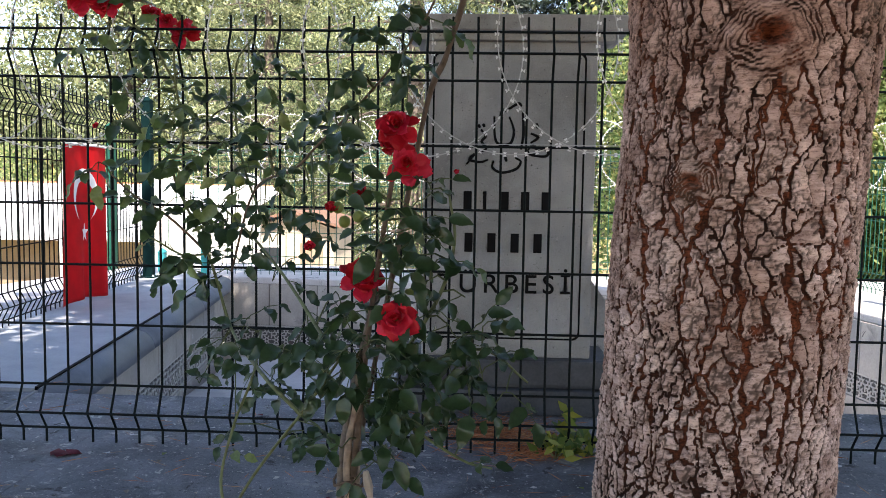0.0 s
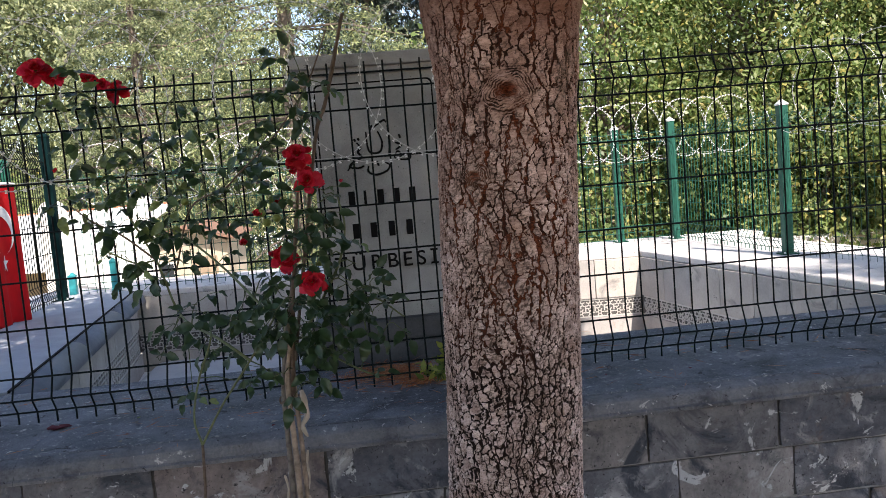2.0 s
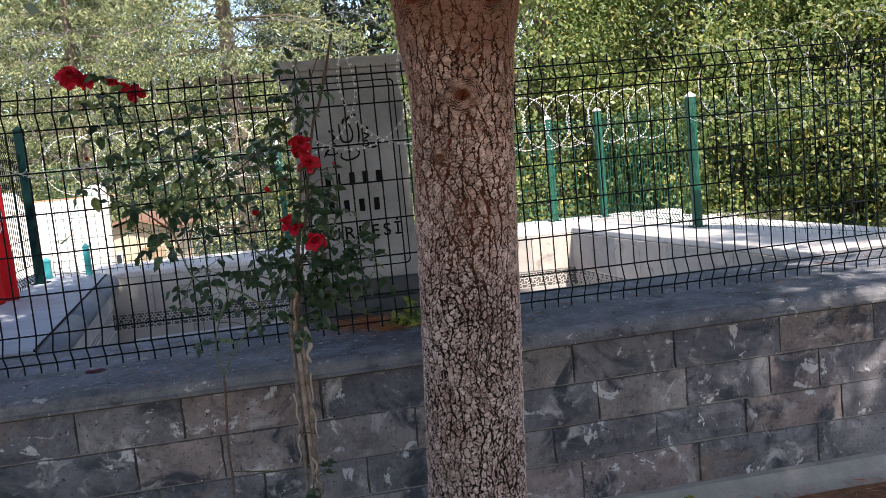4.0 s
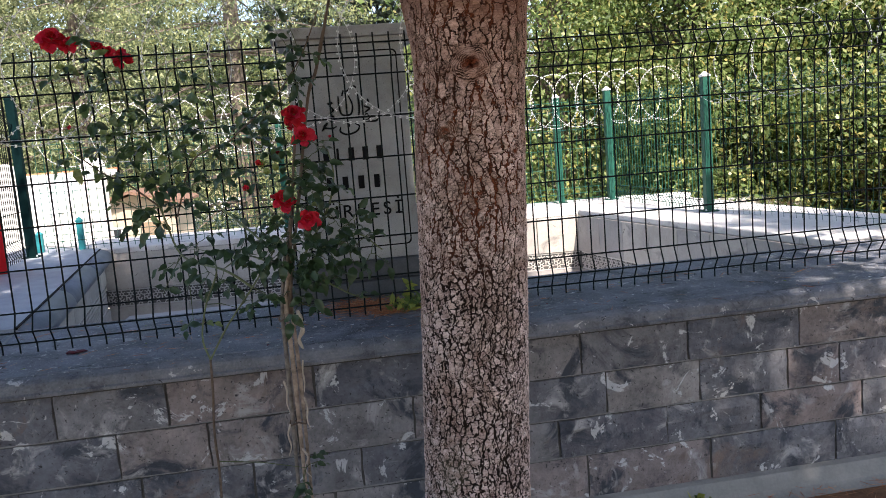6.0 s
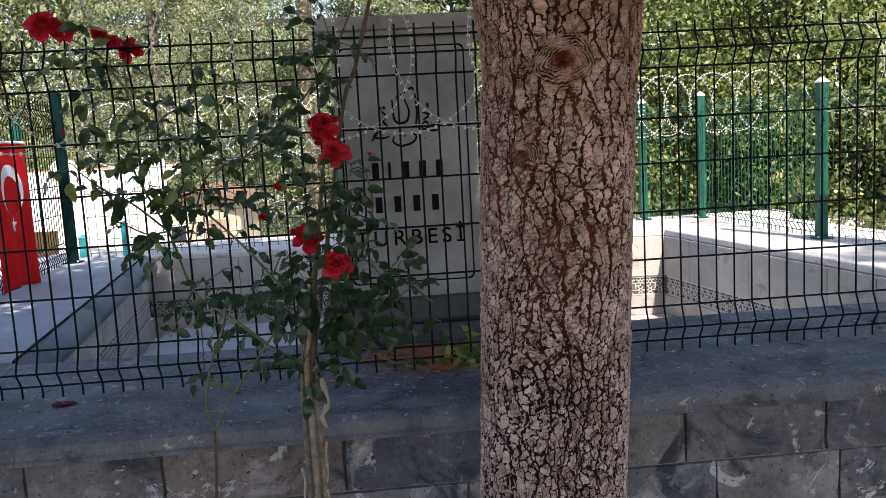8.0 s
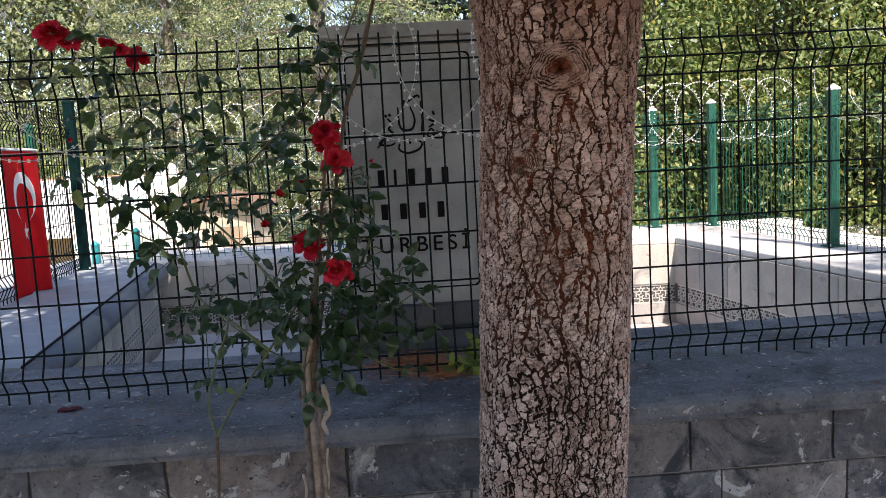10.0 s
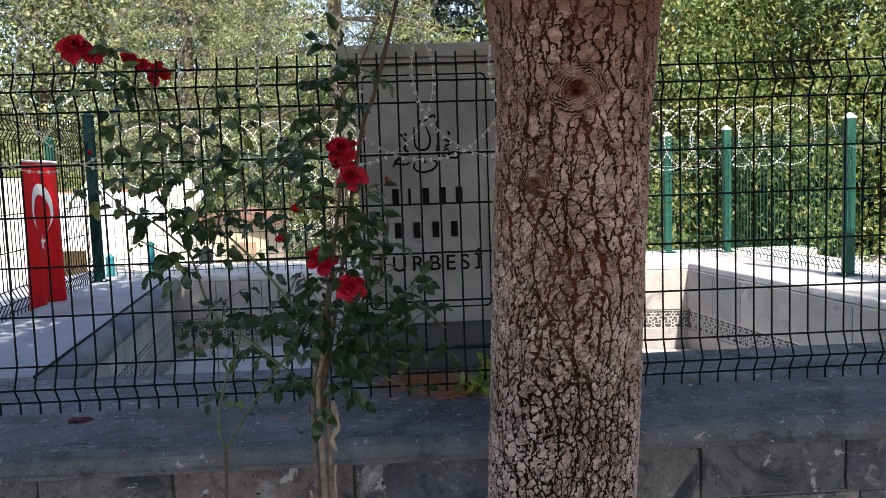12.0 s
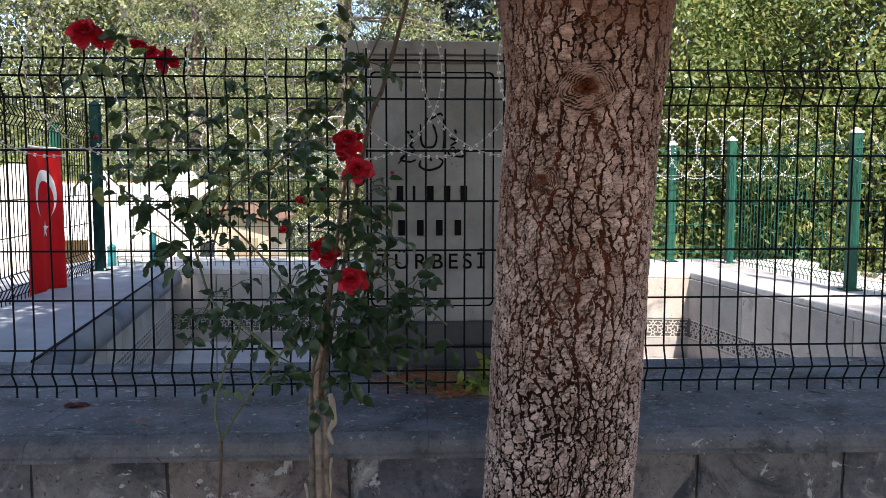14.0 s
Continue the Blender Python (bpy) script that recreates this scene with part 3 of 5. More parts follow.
def inner_wall(name, p0, p1, label, hb=0.134, relief=1.0, ztop=0.754):
    p0, p1 = Vector((*p0, 0)), Vector((*p1, 0))
    d = (p1 - p0).normalized()
    nrm = Vector((d.y, -d.x, 0))            # towards the yard
    back = -nrm * 0.02
    L = (p1 - p0).length
    turn = math.atan2(d.y, d.x)
    core = bmesh.new()
    a = p0 + back
    for q in (a, a + d * L, a + d * L - nrm * 0.2, a - nrm * 0.2):
        core.verts.new(q + Vector((0, 0, 0.1)))
    core.faces.new(core.verts)
    g = bmesh.ops.extrude_face_region(core, geom=core.faces[:])
    bmesh.ops.translate(core, verts=[v for v in g["geom"] if isinstance(v, bmesh.types.BMVert)], vec=(0, 0, ztop - 0.1))
    bmesh.ops.recalc_face_normals(core, faces=core.faces)
    root = part(name, core, M_MORTAR)
    tagged(root, label, "wall", kind="structure")
    def put(ob, s, z, proud):
        ob.location = a + d * s + nrm * proud + Vector((0, 0, z))
        ob.rotation_euler = (0, 0, turn)
    for z0, z1, step in ((0.335 + hb, ztop - 0.001, 0.36), (0.182, 0.325, 0.66)):
        m = max(1, round(L / step))
        w = L / m
        me = panel_mesh(w - 0.005, z1 - z0, 1)
        for k in range(m):
            put(part("panel", me, None, root), k * w + 0.0025, z0, 0.030)
    # backing sheet whose dark colour stands in for shade in the relief
    band = part("carved_ground_shade", box(-0.03, 0, 0, L + 0.03, 0.012, hb), M_CARVED_SHADE, root, "ground of the carved band with recess shade painted in")
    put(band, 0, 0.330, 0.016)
    m = int(L / 0.07)
    for k in range(m):
        o = part("carving", MOTIF, None, root)
        o.scale = (1, relief, hb / 0.134)
        put(o, k * 0.07 + (L - m * 0.07) / 2, 0.330, 0.016)
    return root


inner_wall("wall_left", A, B, "pale stone inner wall with a carved geometric band", 0.183, 0.8, 0.738)
inner_wall("wall_back", B, C, "pale stone back wall with a carved geometric band")
inner_wall("wall_right", C, D, "pale stone side wall with a carved geometric band")

slab = thing("grave_slab", "pale grey marble grave slab in the sunken yard", "grave slab")
part("slab_base", box(-1.44, 2.85, 0.18, -0.35, 5.22, 0.262, 0.006), M_PANEL, slab)
part("slab_top", box(-1.48, 2.80, 0.2625, -0.30, 5.28, 0.305, 0.01), M_SLAB, slab)


# ---- headstone ----
def headstone():
    root = thing("headstone", "tall grey stone headstone with black engraving", "headstone", at=(0.17, 2.47, 0.795))
    def add(name, bm, mat, label=""):
        o = part(name, bm, mat, root, label)
        o.location = -root.location
        return o
    add("pedestal", box(-0.15, 2.482, 0.18, 0.48, 2.66, 0.80, 0.004), M_PLINTH)
    lower = bmesh.new()
    add_box(lower, -0.175, 2.335, 0.794, 0.495, 2.66, 0.868, 0.006)
    add("plinth", lower, M_PLINTH, "dark stone plinth")
    add("plinth_step", box(-0.150, 2.360, 0.868, 0.470, 2.64, 0.952, 0.012), M_PLINTH)
    body = box(-0.090, 2.40, 0.952, 0.408, 2.60, 1.872, 0.004)
    add("body", body, M_GRAVE)
    stay = prism([(0.30, 0.80), (0.482, 0.80), (0.482, 1.10), (0.43, 1.17), (0.30, 1.17)], lambda s, z: Vector((s, 2.602, z)), lambda s, z: Vector((s, 2.80, z)))
    add("stay_block", stay, M_GRAVE, "sloping stone stay behind the slab")
    capm = bmesh.new()
    add_box(capm, -0.118, 2.375, 1.872, 0.452, 2.625, 1.895, 0.004)
    add_box(capm, -0.145, 2.350, 1.8955, 0.490, 2.65, 1.941, 0.005)
    add("cap", capm, M_GRAVE, "projecting stone cap")
    frame_bm = bmesh.new()
    x0, x1, z0, z1, r = -0.066, 0.376, 1.006, 1.842, 0.02
    loop = []
    for cx, cz, a0 in ((x1 - r, z1 - r, 0), (x0 + r, z1 - r, 90), (x0 + r, z0 + r, 180), (x1 - r, z0 + r, 270)):
        loop += [(cx + r * math.cos(radians(a0 + 22.5 * k)), cz + r * math.sin(radians(a0 + 22.5 * k))) for k in range(5)]
    mid = ((x0 + x1) / 2, (z0 + z1) / 2)
    inner = [(mid[0] + (x - mid[0]) * (1 - 0.0055 / 0.22), mid[1] + (z - mid[1]) * (1 - 0.0055 / 0.42)) for x, z in loop]
    va = [frame_bm.verts.new((x, 2.397, z)) for x, z in loop]
    vb = [frame_bm.verts.new((x, 2.397, z)) for x, z in inner]
    for k in range(len(loop)):
        frame_bm.faces.new((va[k], vb[k], vb[(k + 1) % len(loop)], va[(k + 1) % len(loop)]))
    add("engraved_frame", frame_bm, M_INK, "black engraved border line")

    # upper two lines as plain bars, one a letter
    for z, xs in ((1.413, (0.040, 0.090, 0.148, 0.208, 0.268)), (1.291, (0.045, 0.112, 0.180, 0.247))):
        for x in xs:
            w = 0.010 if (z > 1.4 and x == 0.090) else 0.024
            add("letter_bar", box(x - w / 2, 2.3965, z - 0.028, x + w / 2, 2.4025, z + 0.028, 0.001), M_INK)
    # third line
    fnt = bpy.data.curves.new("line", "FONT")
    fnt.body = "T\u00dcRBES\u0130"
    fnt.size, fnt.extrude, fnt.space_character, fnt.align_x = 0.078, 0.002, 1.36, "LEFT"
    fnt.offset = 0.0006
    tmp = new("line", fnt)
    bpy.context.view_layer.update()
    me = bpy.data.meshes.new_from_object(tmp.evaluated_get(bpy.context.evaluated_depsgraph_get()))
    bpy.data.objects.remove(tmp)
    me.materials.clear()
    me.materials.append(M_INK)
    xs = [v.co.x for v in me.vertices]
    k = (0.345 + 0.045) / (max(xs) - min(xs))
    left = min(xs)
    o = part("lettering", me, None, root, "black capital lettering")
    o.matrix_local = Matrix.Translation(Vector((-0.045, 2.397, 1.144)) - root.location) @ Matrix.Rotation(radians(90), 4, "X") @ Matrix.Diagonal((k, 1, 1, 1)) @ Matrix.Translation((-left, 0, 0))
    # calligraphy above, as plain curved strokes
    strokes = [
        [(0.100, 1.640), (0.102, 1.590), (0.112, 1.572), (0.135, 1.575), (0.142, 1.605), (0.132, 1.640)],
        [(0.122, 1.652), (0.150, 1.672), (0.158, 1.665)], [(0.160, 1.655), (0.163, 1.600), (0.158, 1.560)],
        [(0.118, 1.66), (0.112, 1.64)],
        [(0.072, 1.608), (0.082, 1.592), (0.074, 1.578), (0.084, 1.562), (0.070, 1.552)],
        [(0.178, 1.600), (0.194, 1.590), (0.178, 1.576)], [(0.172, 1.558), (0.184, 1.572), (0.192, 1.556), (0.178, 1.548), (0.172, 1.558)],
        [(0.196, 1.565), (0.216, 1.556), (0.210, 1.544), (0.180, 1.546)],
        [(0.042, 1.522), (0.060, 1.548), (0.048, 1.534), (0.072, 1.528), (0.088, 1.534)],
        [(0.100, 1.532), (0.098, 1.515), (0.118, 1.503), (0.148, 1.512), (0.158, 1.530), (0.146, 1.540)],
        [(0.066, 1.620), (0.070, 1.612)], [(0.076, 1.622), (0.080, 1.614)], [(0.124, 1.545), (0.128, 1.53)], [(0.190, 1.625), (0.193, 1.612)],
    ]
    ink = bmesh.new()
    for st in strokes:
        pts = spline([(0.157 + (x - 0.132) * 1.36, 2.3995, 1.585 + (z - 1.578) * 1.18) for x, z in st], 5)
        rad = [0.0044 * (0.6 + 0.4 * math.sin(math.pi * (i + 0.5) / len(pts))) for i in range(len(pts))]
        add_tube(ink, pts, rad, 6)
    add("calligraphy", ink, M_INK, "black curved calligraphic strokes")


headstone()


# ---- bent wire fences ----
def wire_profile(levels, bends, depth):
    pts = []
    for z in levels:
        pts.append((-depth if any(abs(z - b) < 1e-6 for b in bends) else 0.0, z))
    return pts


def fence(name, label, a, b, base, heights, bends, pitch, mat, first=0.0, depth=0.03, radius=0.0031, group="fences"):
    """A welded mesh panel from a to b: upright wires with V-shaped bends and level wires. heights: from the base, tips first and last."""
    a, b = Vector((*a, 0)), Vector((*b, 0))
    L = (b - a).length
    d = (b - a).normalized()
    root = thing(name, label, "fence", group, at=(a.x, a.y, base))
    root.rotation_euler = (0, 0, math.atan2(d.y, d.x))
    up = tube([(0, y, z) for y, z in wire_profile(heights, bends, depth)], radius, 6)
    me = finish(up, "upright_wire", mat)
    x = first
    while x <= L:
        o = part("upright_wire", me, None, root)
        o.location = (x, rng.uniform(-0.0008, 0.0008), 0)
        x += pitch
    lev = finish(tube([(0, 0, 0), (L * 0.5, 0, rng.uniform(-0.002, 0.002)), (L, 0, 0)], radius, 6), "level_wire", mat)
    for z in heights[1:-1]:
        y = -depth if any(abs(z - q) < 1e-6 for q in bends) else 0.0
        o = part("level_wire", lev, None, root)
        o.location = (0, y - radius * 1.2, z)
    return root


H_FRONT = [0.0, 0.036, 0.082, 0.148, 0.302, 0.453, 0.605, 0.759, 0.916, 0.977, 1.032, 1.068]
H_FRONT_B = [0.0, 0.036, 0.082, 0.148, 0.302, 0.453, 0.605, 0.745, 0.900, 0.952, 1.007, 1.040]
B_FRONT = [0.082, 0.977, 0.952]
FB = 0.792
fence("front_fence", "dark green welded wire fence on the coping", (-3.357, 2.0), (0.62, 2.0), FB, H_FRONT, B_FRONT, 0.06, M_FENCE_DARK, 0.0)
fence("front_fence", "dark green welded wire fence on the coping", (0.642, 2.0), (4.2, 2.0), FB, H_FRONT_B, B_FRONT, 0.0587, M_FENCE_DARK, 0.0)


def fence_post(x, y, z0, z1, w, mat, label, cap=None, plate=True, name="fence_post"):
    root = thing(name, label, "post", "fence posts", at=(x, y, z0))
    part("shaft", box(-w / 2, -w / 2, 0, w / 2, w / 2, z1 - z0, 0.004), mat, root)
    bm = bmesh.new()
    h = z1 - z0
    add_box(bm, -w / 2 - 0.003, -w / 2 - 0.003, h - 0.004, w / 2 + 0.003, w / 2 + 0.003, h + 0.008, 0.002)
    g = bmesh.ops.create_cone(bm, cap_ends=True, segments=4, radius1=w * 0.68, radius2=w * 0.12, depth=0.024)
    bmesh.ops.transform(bm, matrix=Matrix.Translation((0, 0, h + 0.020)) @ Matrix.Rotation(radians(45), 4, "Z"), verts=g["verts"])
    part("cap", bm, cap or mat, root)
    if plate:
        part("foot_plate", box(-w * 0.95, -w * 0.95, 0, w * 0.95, w * 0.95, 0.008, 0.002), mat, root)
        for sx in (-1, 1):
            for sy in (-1, 1):
                b = bmesh.new()
                bmesh.ops.create_cone(b, cap_ends=True, segments=6, radius1=0.007, radius2=0.006, depth=0.012)
                bmesh.ops.translate(b, verts=b.verts, vec=(sx * w * 0.76, sy * w * 0.76, 0.013))
                part("bolt", b, M_ZINC, root)
    return root


TOP = 0.8008
fence_post(-2.155, 5.45, TOP, 1.985, 0.062, M_POST_TEAL, "dark teal square steel fence post on the coping")
fence_post(2.17, 5.90, TOP, 1.73, 0.055, M_FENCE_GREEN, "green steel fence post with white cap on the coping", M_CAP)
fence_post(2.60, 5.78, TOP, 1.76, 0.055, M_FENCE_GREEN, "green steel fence post with white cap on the coping", M_CAP)
fence_post(2.705, 4.20, TOP, 1.735, 0.055, M_FENCE_GREEN, "green steel fence post with white cap on the coping", M_CAP)
fence_post(-2.86, 6.45, ground_height(-2.86, 6.45), 1.88, 0.06, M_FENCE_GREEN, "green steel fence post outside the coping")
fence_post(-2.19, 5.78, TOP, 0.94, 0.05, M_TEAL_PALE, "short teal painted steel stub on the coping", None, False, "post_stub")
fence_post(-1.86, 5.72, TOP, 1.03, 0.045, M_TEAL_PALE, "short teal painted steel stub on the coping", None, False, "post_stub")
fence_post(-0.25, 6.05, TOP, 1.73, 0.05, M_FENCE_GREEN, "green steel fence post on the coping", M_CAP)

H_SIDE = [0.0, 0.03, 0.09, 0.15, 0.35, 0.55, 0.75, 0.95, 1.00, 1.06, 1.10, 1.13]
fence("side_fence", "dark green welded wire fence beside the flag", (-1.87, 2.05), (-2.19, 5.42), 0.801, H_SIDE, [0.09, 1.00], 0.055, M_FENCE_DARK)
H_BACK = [0.0, 0.03, 0.08, 0.13, 0.30, 0.47, 0.64, 0.80, 0.84, 0.88, 0.91]
fence("back_fence", "green welded wire fence along the back coping", (-2.12, 5.72), (2.60, 5.83), TOP, H_BACK, [0.08, 0.84], 0.06, M_FENCE_GREEN, radius=0.0026)
fence("right_fence", "green welded wire fence along the side coping", (2.62, 5.72), (2.71, 4.24), TOP, H_BACK, [0.08, 0.84], 0.05, M_FENCE_GREEN, radius=0.0026)
fence("right_fence", "green welded wire fence along the side coping", (2.715, 4.16), (3.12, 2.30), TOP, H_BACK, [0.08, 0.84], 0.05, M_FENCE_GREEN, radius=0.0015)

pillar = thing("square_pillar", "tall pale sage green square steel pillar on the coping", "pillar", at=(3.31, 2.62, 0.8008))
pb = bmesh.new()
add_box(pb, -0.09, -0.09, 0, 0.09, 0.09, 2.1, 0.012)
part("shaft", pb, M_SAGE, pillar)
part("foot_plate", box(-0.13, -0.13, 0, 0.13, 0.13, 0.012, 0.003), M_SAGE, pillar)


# ---- pine trunk in front of the wall ----
def trunk_centre(z):
    return 0.352 + (z - 0.55) * 0.052, 1.075


def trunk_radius(z):
    r = 0.150 + 0.03 * np.exp(-np.maximum(z, -0.1) / 0.12)
    return r + 0.05 * np.clip((z - 1.60) / 0.38, 0, 1) ** 1.4 - 0.035 * np.clip((z - 2.1) / 0.6, 0, 1)


KNOTS = [(-10, 1.628, 0.042, 0.016), (-37, 1.468, 0.026, 0.008), (-3, 1.300, 0.013, 0.003), (41, 1.40, 0.014, 0.003), (20, 1.88, 0.04, 0.012), (-50, 1.90, 0.04, 0.012)]


def bark_cells(u, v, seed, size_u, size_v):
    """Bark plates: distance in metres to the nearest crack, the plate's own number, and how upright that crack runs."""
    r = np.random.default_rng(seed)
    n = 160
    ju, jv, tone = r.uniform(0.08, 0.92, (n, n)), r.uniform(0.08, 0.92, (n, n)), r.uniform(0, 1, (n, n))
    gu, gv = np.floor(u / size_u).astype(int), np.floor(v / size_v).astype(int)
    f1, f2, who = np.full(u.shape, 9.0), np.full(u.shape, 9.0), np.zeros(u.shape)
    u1, v1, u2, v2 = (np.zeros(u.shape) for _ in range(4))
    for a in (-2, -1, 0, 1, 2):
        for b in (-2, -1, 0, 1, 2):
            if abs(a) + abs(b) > 3:
                continue
            cu, cv = (gu + a) % n, (gv + b) % n
            du = (gu + a + ju[cv, cu]) - u / size_u
            dv = (gv + b + jv[cv, cu]) - v / size_v
            dd = np.sqrt(du * du + dv * dv)
            near = dd < f1
            second = ~near & (dd < f2)
            u2, v2 = np.where(near, u1, np.where(second, du, u2)), np.where(near, v1, np.where(second, dv, v2))
            u1, v1 = np.where(near, du, u1), np.where(near, dv, v1)
            f2 = np.where(near, f1, np.minimum(f2, dd))
            who = np.where(near, tone[cv, cu], who)
            f1 = np.where(near, dd, f1)
    across = np.abs(u2 - u1) / (np.hypot(u2 - u1, v2 - v1) + 1e-6)
    gap = (f2 * f2 - f1 * f1) / (2 * np.hypot(u2 - u1, v2 - v1) + 1e-6)
    return gap * (across * size_u + (1 - across) * size_v), who, across


def build_trunk():
    nz = 920
    z0, z1 = -0.05, 2.15
    # finer on the side that faces the path
    th = np.concatenate([np.linspace(-1.75, 1.75, 420, endpoint=False), np.linspace(1.75, 2 * np.pi - 1.75, 40, endpoint=False)])
    nt = len(th)
    zz = np.linspace(z0, z1, nz)
    T, Z = np.meshgrid(th, zz)
    R = trunk_radius(Z)
    U = T * 0.155

    def ripple(seed, levels):
        r = np.random.default_rng(seed)
        out = np.zeros_like(Z)
        for amp, fu, fv in levels:
            for _ in range(4):
                out += amp * np.sin(U * r.uniform(-fu, fu) + Z * r.uniform(-fv, fv) + r.uniform(0, 6.3))
        return out

    wu = ripple(1, ((0.004, 30, 25), (0.0014, 160, 140), (0.0010, 600, 520)))
    wv = ripple(2, ((0.005, 30, 25), (0.0020, 160, 140), (0.0012, 600, 520)))
    pu, pv = U + wu + 2.0, Z + wv + 1.0
    # broad plates at eye level, small square ones lower down
    lowdown = np.clip((1.30 - Z + 30 * wv) / 0.10, 0, 1)
    main, tone, across = bark_cells(pu, pv, 3, 0.0275, 0.0400)
    main_b, tone_b, across_b = bark_cells(pu, pv, 33, 0.0185, 0.0225)
    pick = lowdown > 0.5
    main, tone, across = np.where(pick, main_b, main), np.where(pick, tone_b, tone), np.where(pick, across_b, across)
    small, tone2, across2 = bark_cells(pu + 0.6 * wv, pv, 5, 0.0125, 0.0100)
    large, tone3, across3 = bark_cells(pu, pv, 7, 0.046, 0.105)
    patch = np.clip(0.5 + ripple(4, ((0.22, 18, 14),)), 0, 1)
    gate = np.clip(0.75 + ripple(8, ((0.22, 90, 70), (0.14, 260, 240))), 0.0, 1.5)
    gate2 = np.clip(0.45 + ripple(9, ((0.32, 150, 160),)), 0.0, 1.2)
    # higher up, towards the whorl of boughs, the plates give way to smoother bark
    young = np.clip((Z - 1.71 - ripple(10, ((0.02, 20, 6),))) / 0.10, 0, 1)
    w_main = (0.0002 + 0.0011 * gate * (0.45 + 0.6 * patch)) * (0.55 + 0.45 * across) 
    w_large = (0.0005 + 0.0016 * gate) * (1 - 0.4 * lowdown) * np.clip(across3 * 1.3 - 0.25, 0, 1)
    w_small = 0.0008 * gate2

    def step(gap, half, soft):
        return np.clip((gap - half) / soft, 0, 1)

    edge = np.minimum(step(main, w_main, 0.0013), step(large, w_large, 0.0018))
    edge = 1 - (1 - edge) * (1 - 0.35 * young)
    edge2 = 1 - (1 - step(small, w_small, 0.0014)) * np.clip(gate2 * 3, 0, 1) * (1 - 0.6 * young)
    # knots: broken rings of thin plates round a hollow
    kn = np.zeros_like(Z)
    core = np.zeros_like(Z)
    lift_all = np.zeros_like(Z)
    for n, (deg, kz, rad, lift) in enumerate(KNOTS):
        du = np.angle(np.exp(1j * (T - np.radians(deg)))) * 0.155
        ang = np.arctan2(Z - kz, du)
        dist = np.sqrt((du / 1.45) ** 2 + (Z - kz) ** 2) * (1 + 0.07 * np.sin(2 * ang + kz * 9) + 0.05 * np.sin(5 * ang + n)) + 0.45 * wu
        m = np.clip((1.15 - dist / rad) * 3.5 + 40 * wv, 0, 1)
        pitch = max(0.0036, rad * 0.115)
        lap = dist / pitch + 0.30 * np.sin(3 * ang + n) + 0.22 * np.sin(7 * ang + 2 * n)
        gap = np.abs(lap - np.floor(lap) - 0.5) * pitch
        t_ring = 0.5 + 0.5 * np.sin(np.floor(lap) * 2.4 + n)
        ring_edge = 1 - (1 - np.clip((gap - 0.0005 * gate) / 0.0013, 0, 1)) * np.clip(0.40 + 0.8 * gate2, 0.30, 0.95)
        edge = edge * (1 - m) + ring_edge * m
        edge2 = edge2 * (1 - 0.3 * m) + 0.3 * m
        tone = tone * (1 - m) + t_ring * m
        kn = np.maximum(kn, m)
        core = np.maximum(core, np.exp(-(dist / (rad * 0.38)) ** 4))
        lift_all += lift * (np.exp(-((dist - rad * 0.5) / (rad * 0.42)) ** 2) * 0.7 - 1.6 * np.exp(-(dist / (rad * 0.20)) ** 2))
    deep = 0.0046 * (1 - 0.55 * kn)
    fine = ripple(6, ((0.00022, 900, 1400), (0.00018, 300, 1800)))
    h = edge * deep - (1 - edge2) * edge * 0.0016 + ((tone - 0.5) * 0.0022 * (1 - 0.7 * kn) + (tone2 - 0.5) * 0.0009 + fine) * edge + lift_all + 0.4 * ripple(12, ((0.0014, 12, 9), (0.0008, 60, 60))) + young * ripple(13, ((0.004, 22, 8), (0.0015, 90, 40)))
    RR = R + h - 0.005
    cx, cy = trunk_centre(Z)
    X = cx + RR * np.sin(T)
    Y = cy - RR * np.cos(T)
    v = np.stack([X, Y, Z], axis=-1).reshape(-1, 3)
    i = np.arange(nz - 1)[:, None] * nt
    j = np.arange(nt)[None, :]
    jn = (j + 1) % nt
    f = np.stack([i + j, i + jn, i + nt + jn, i + nt + j], axis=-1).reshape(-1, 4)
    me = raw_mesh("trunk", v, f, M_BARK, True)
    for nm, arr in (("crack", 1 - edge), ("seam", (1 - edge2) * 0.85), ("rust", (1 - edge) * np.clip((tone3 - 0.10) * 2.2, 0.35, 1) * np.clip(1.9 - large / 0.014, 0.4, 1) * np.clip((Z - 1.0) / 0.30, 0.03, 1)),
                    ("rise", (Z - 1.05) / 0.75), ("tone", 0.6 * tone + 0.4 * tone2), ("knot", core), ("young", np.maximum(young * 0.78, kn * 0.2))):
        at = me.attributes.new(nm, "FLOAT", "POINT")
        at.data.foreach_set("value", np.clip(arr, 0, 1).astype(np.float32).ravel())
    return me


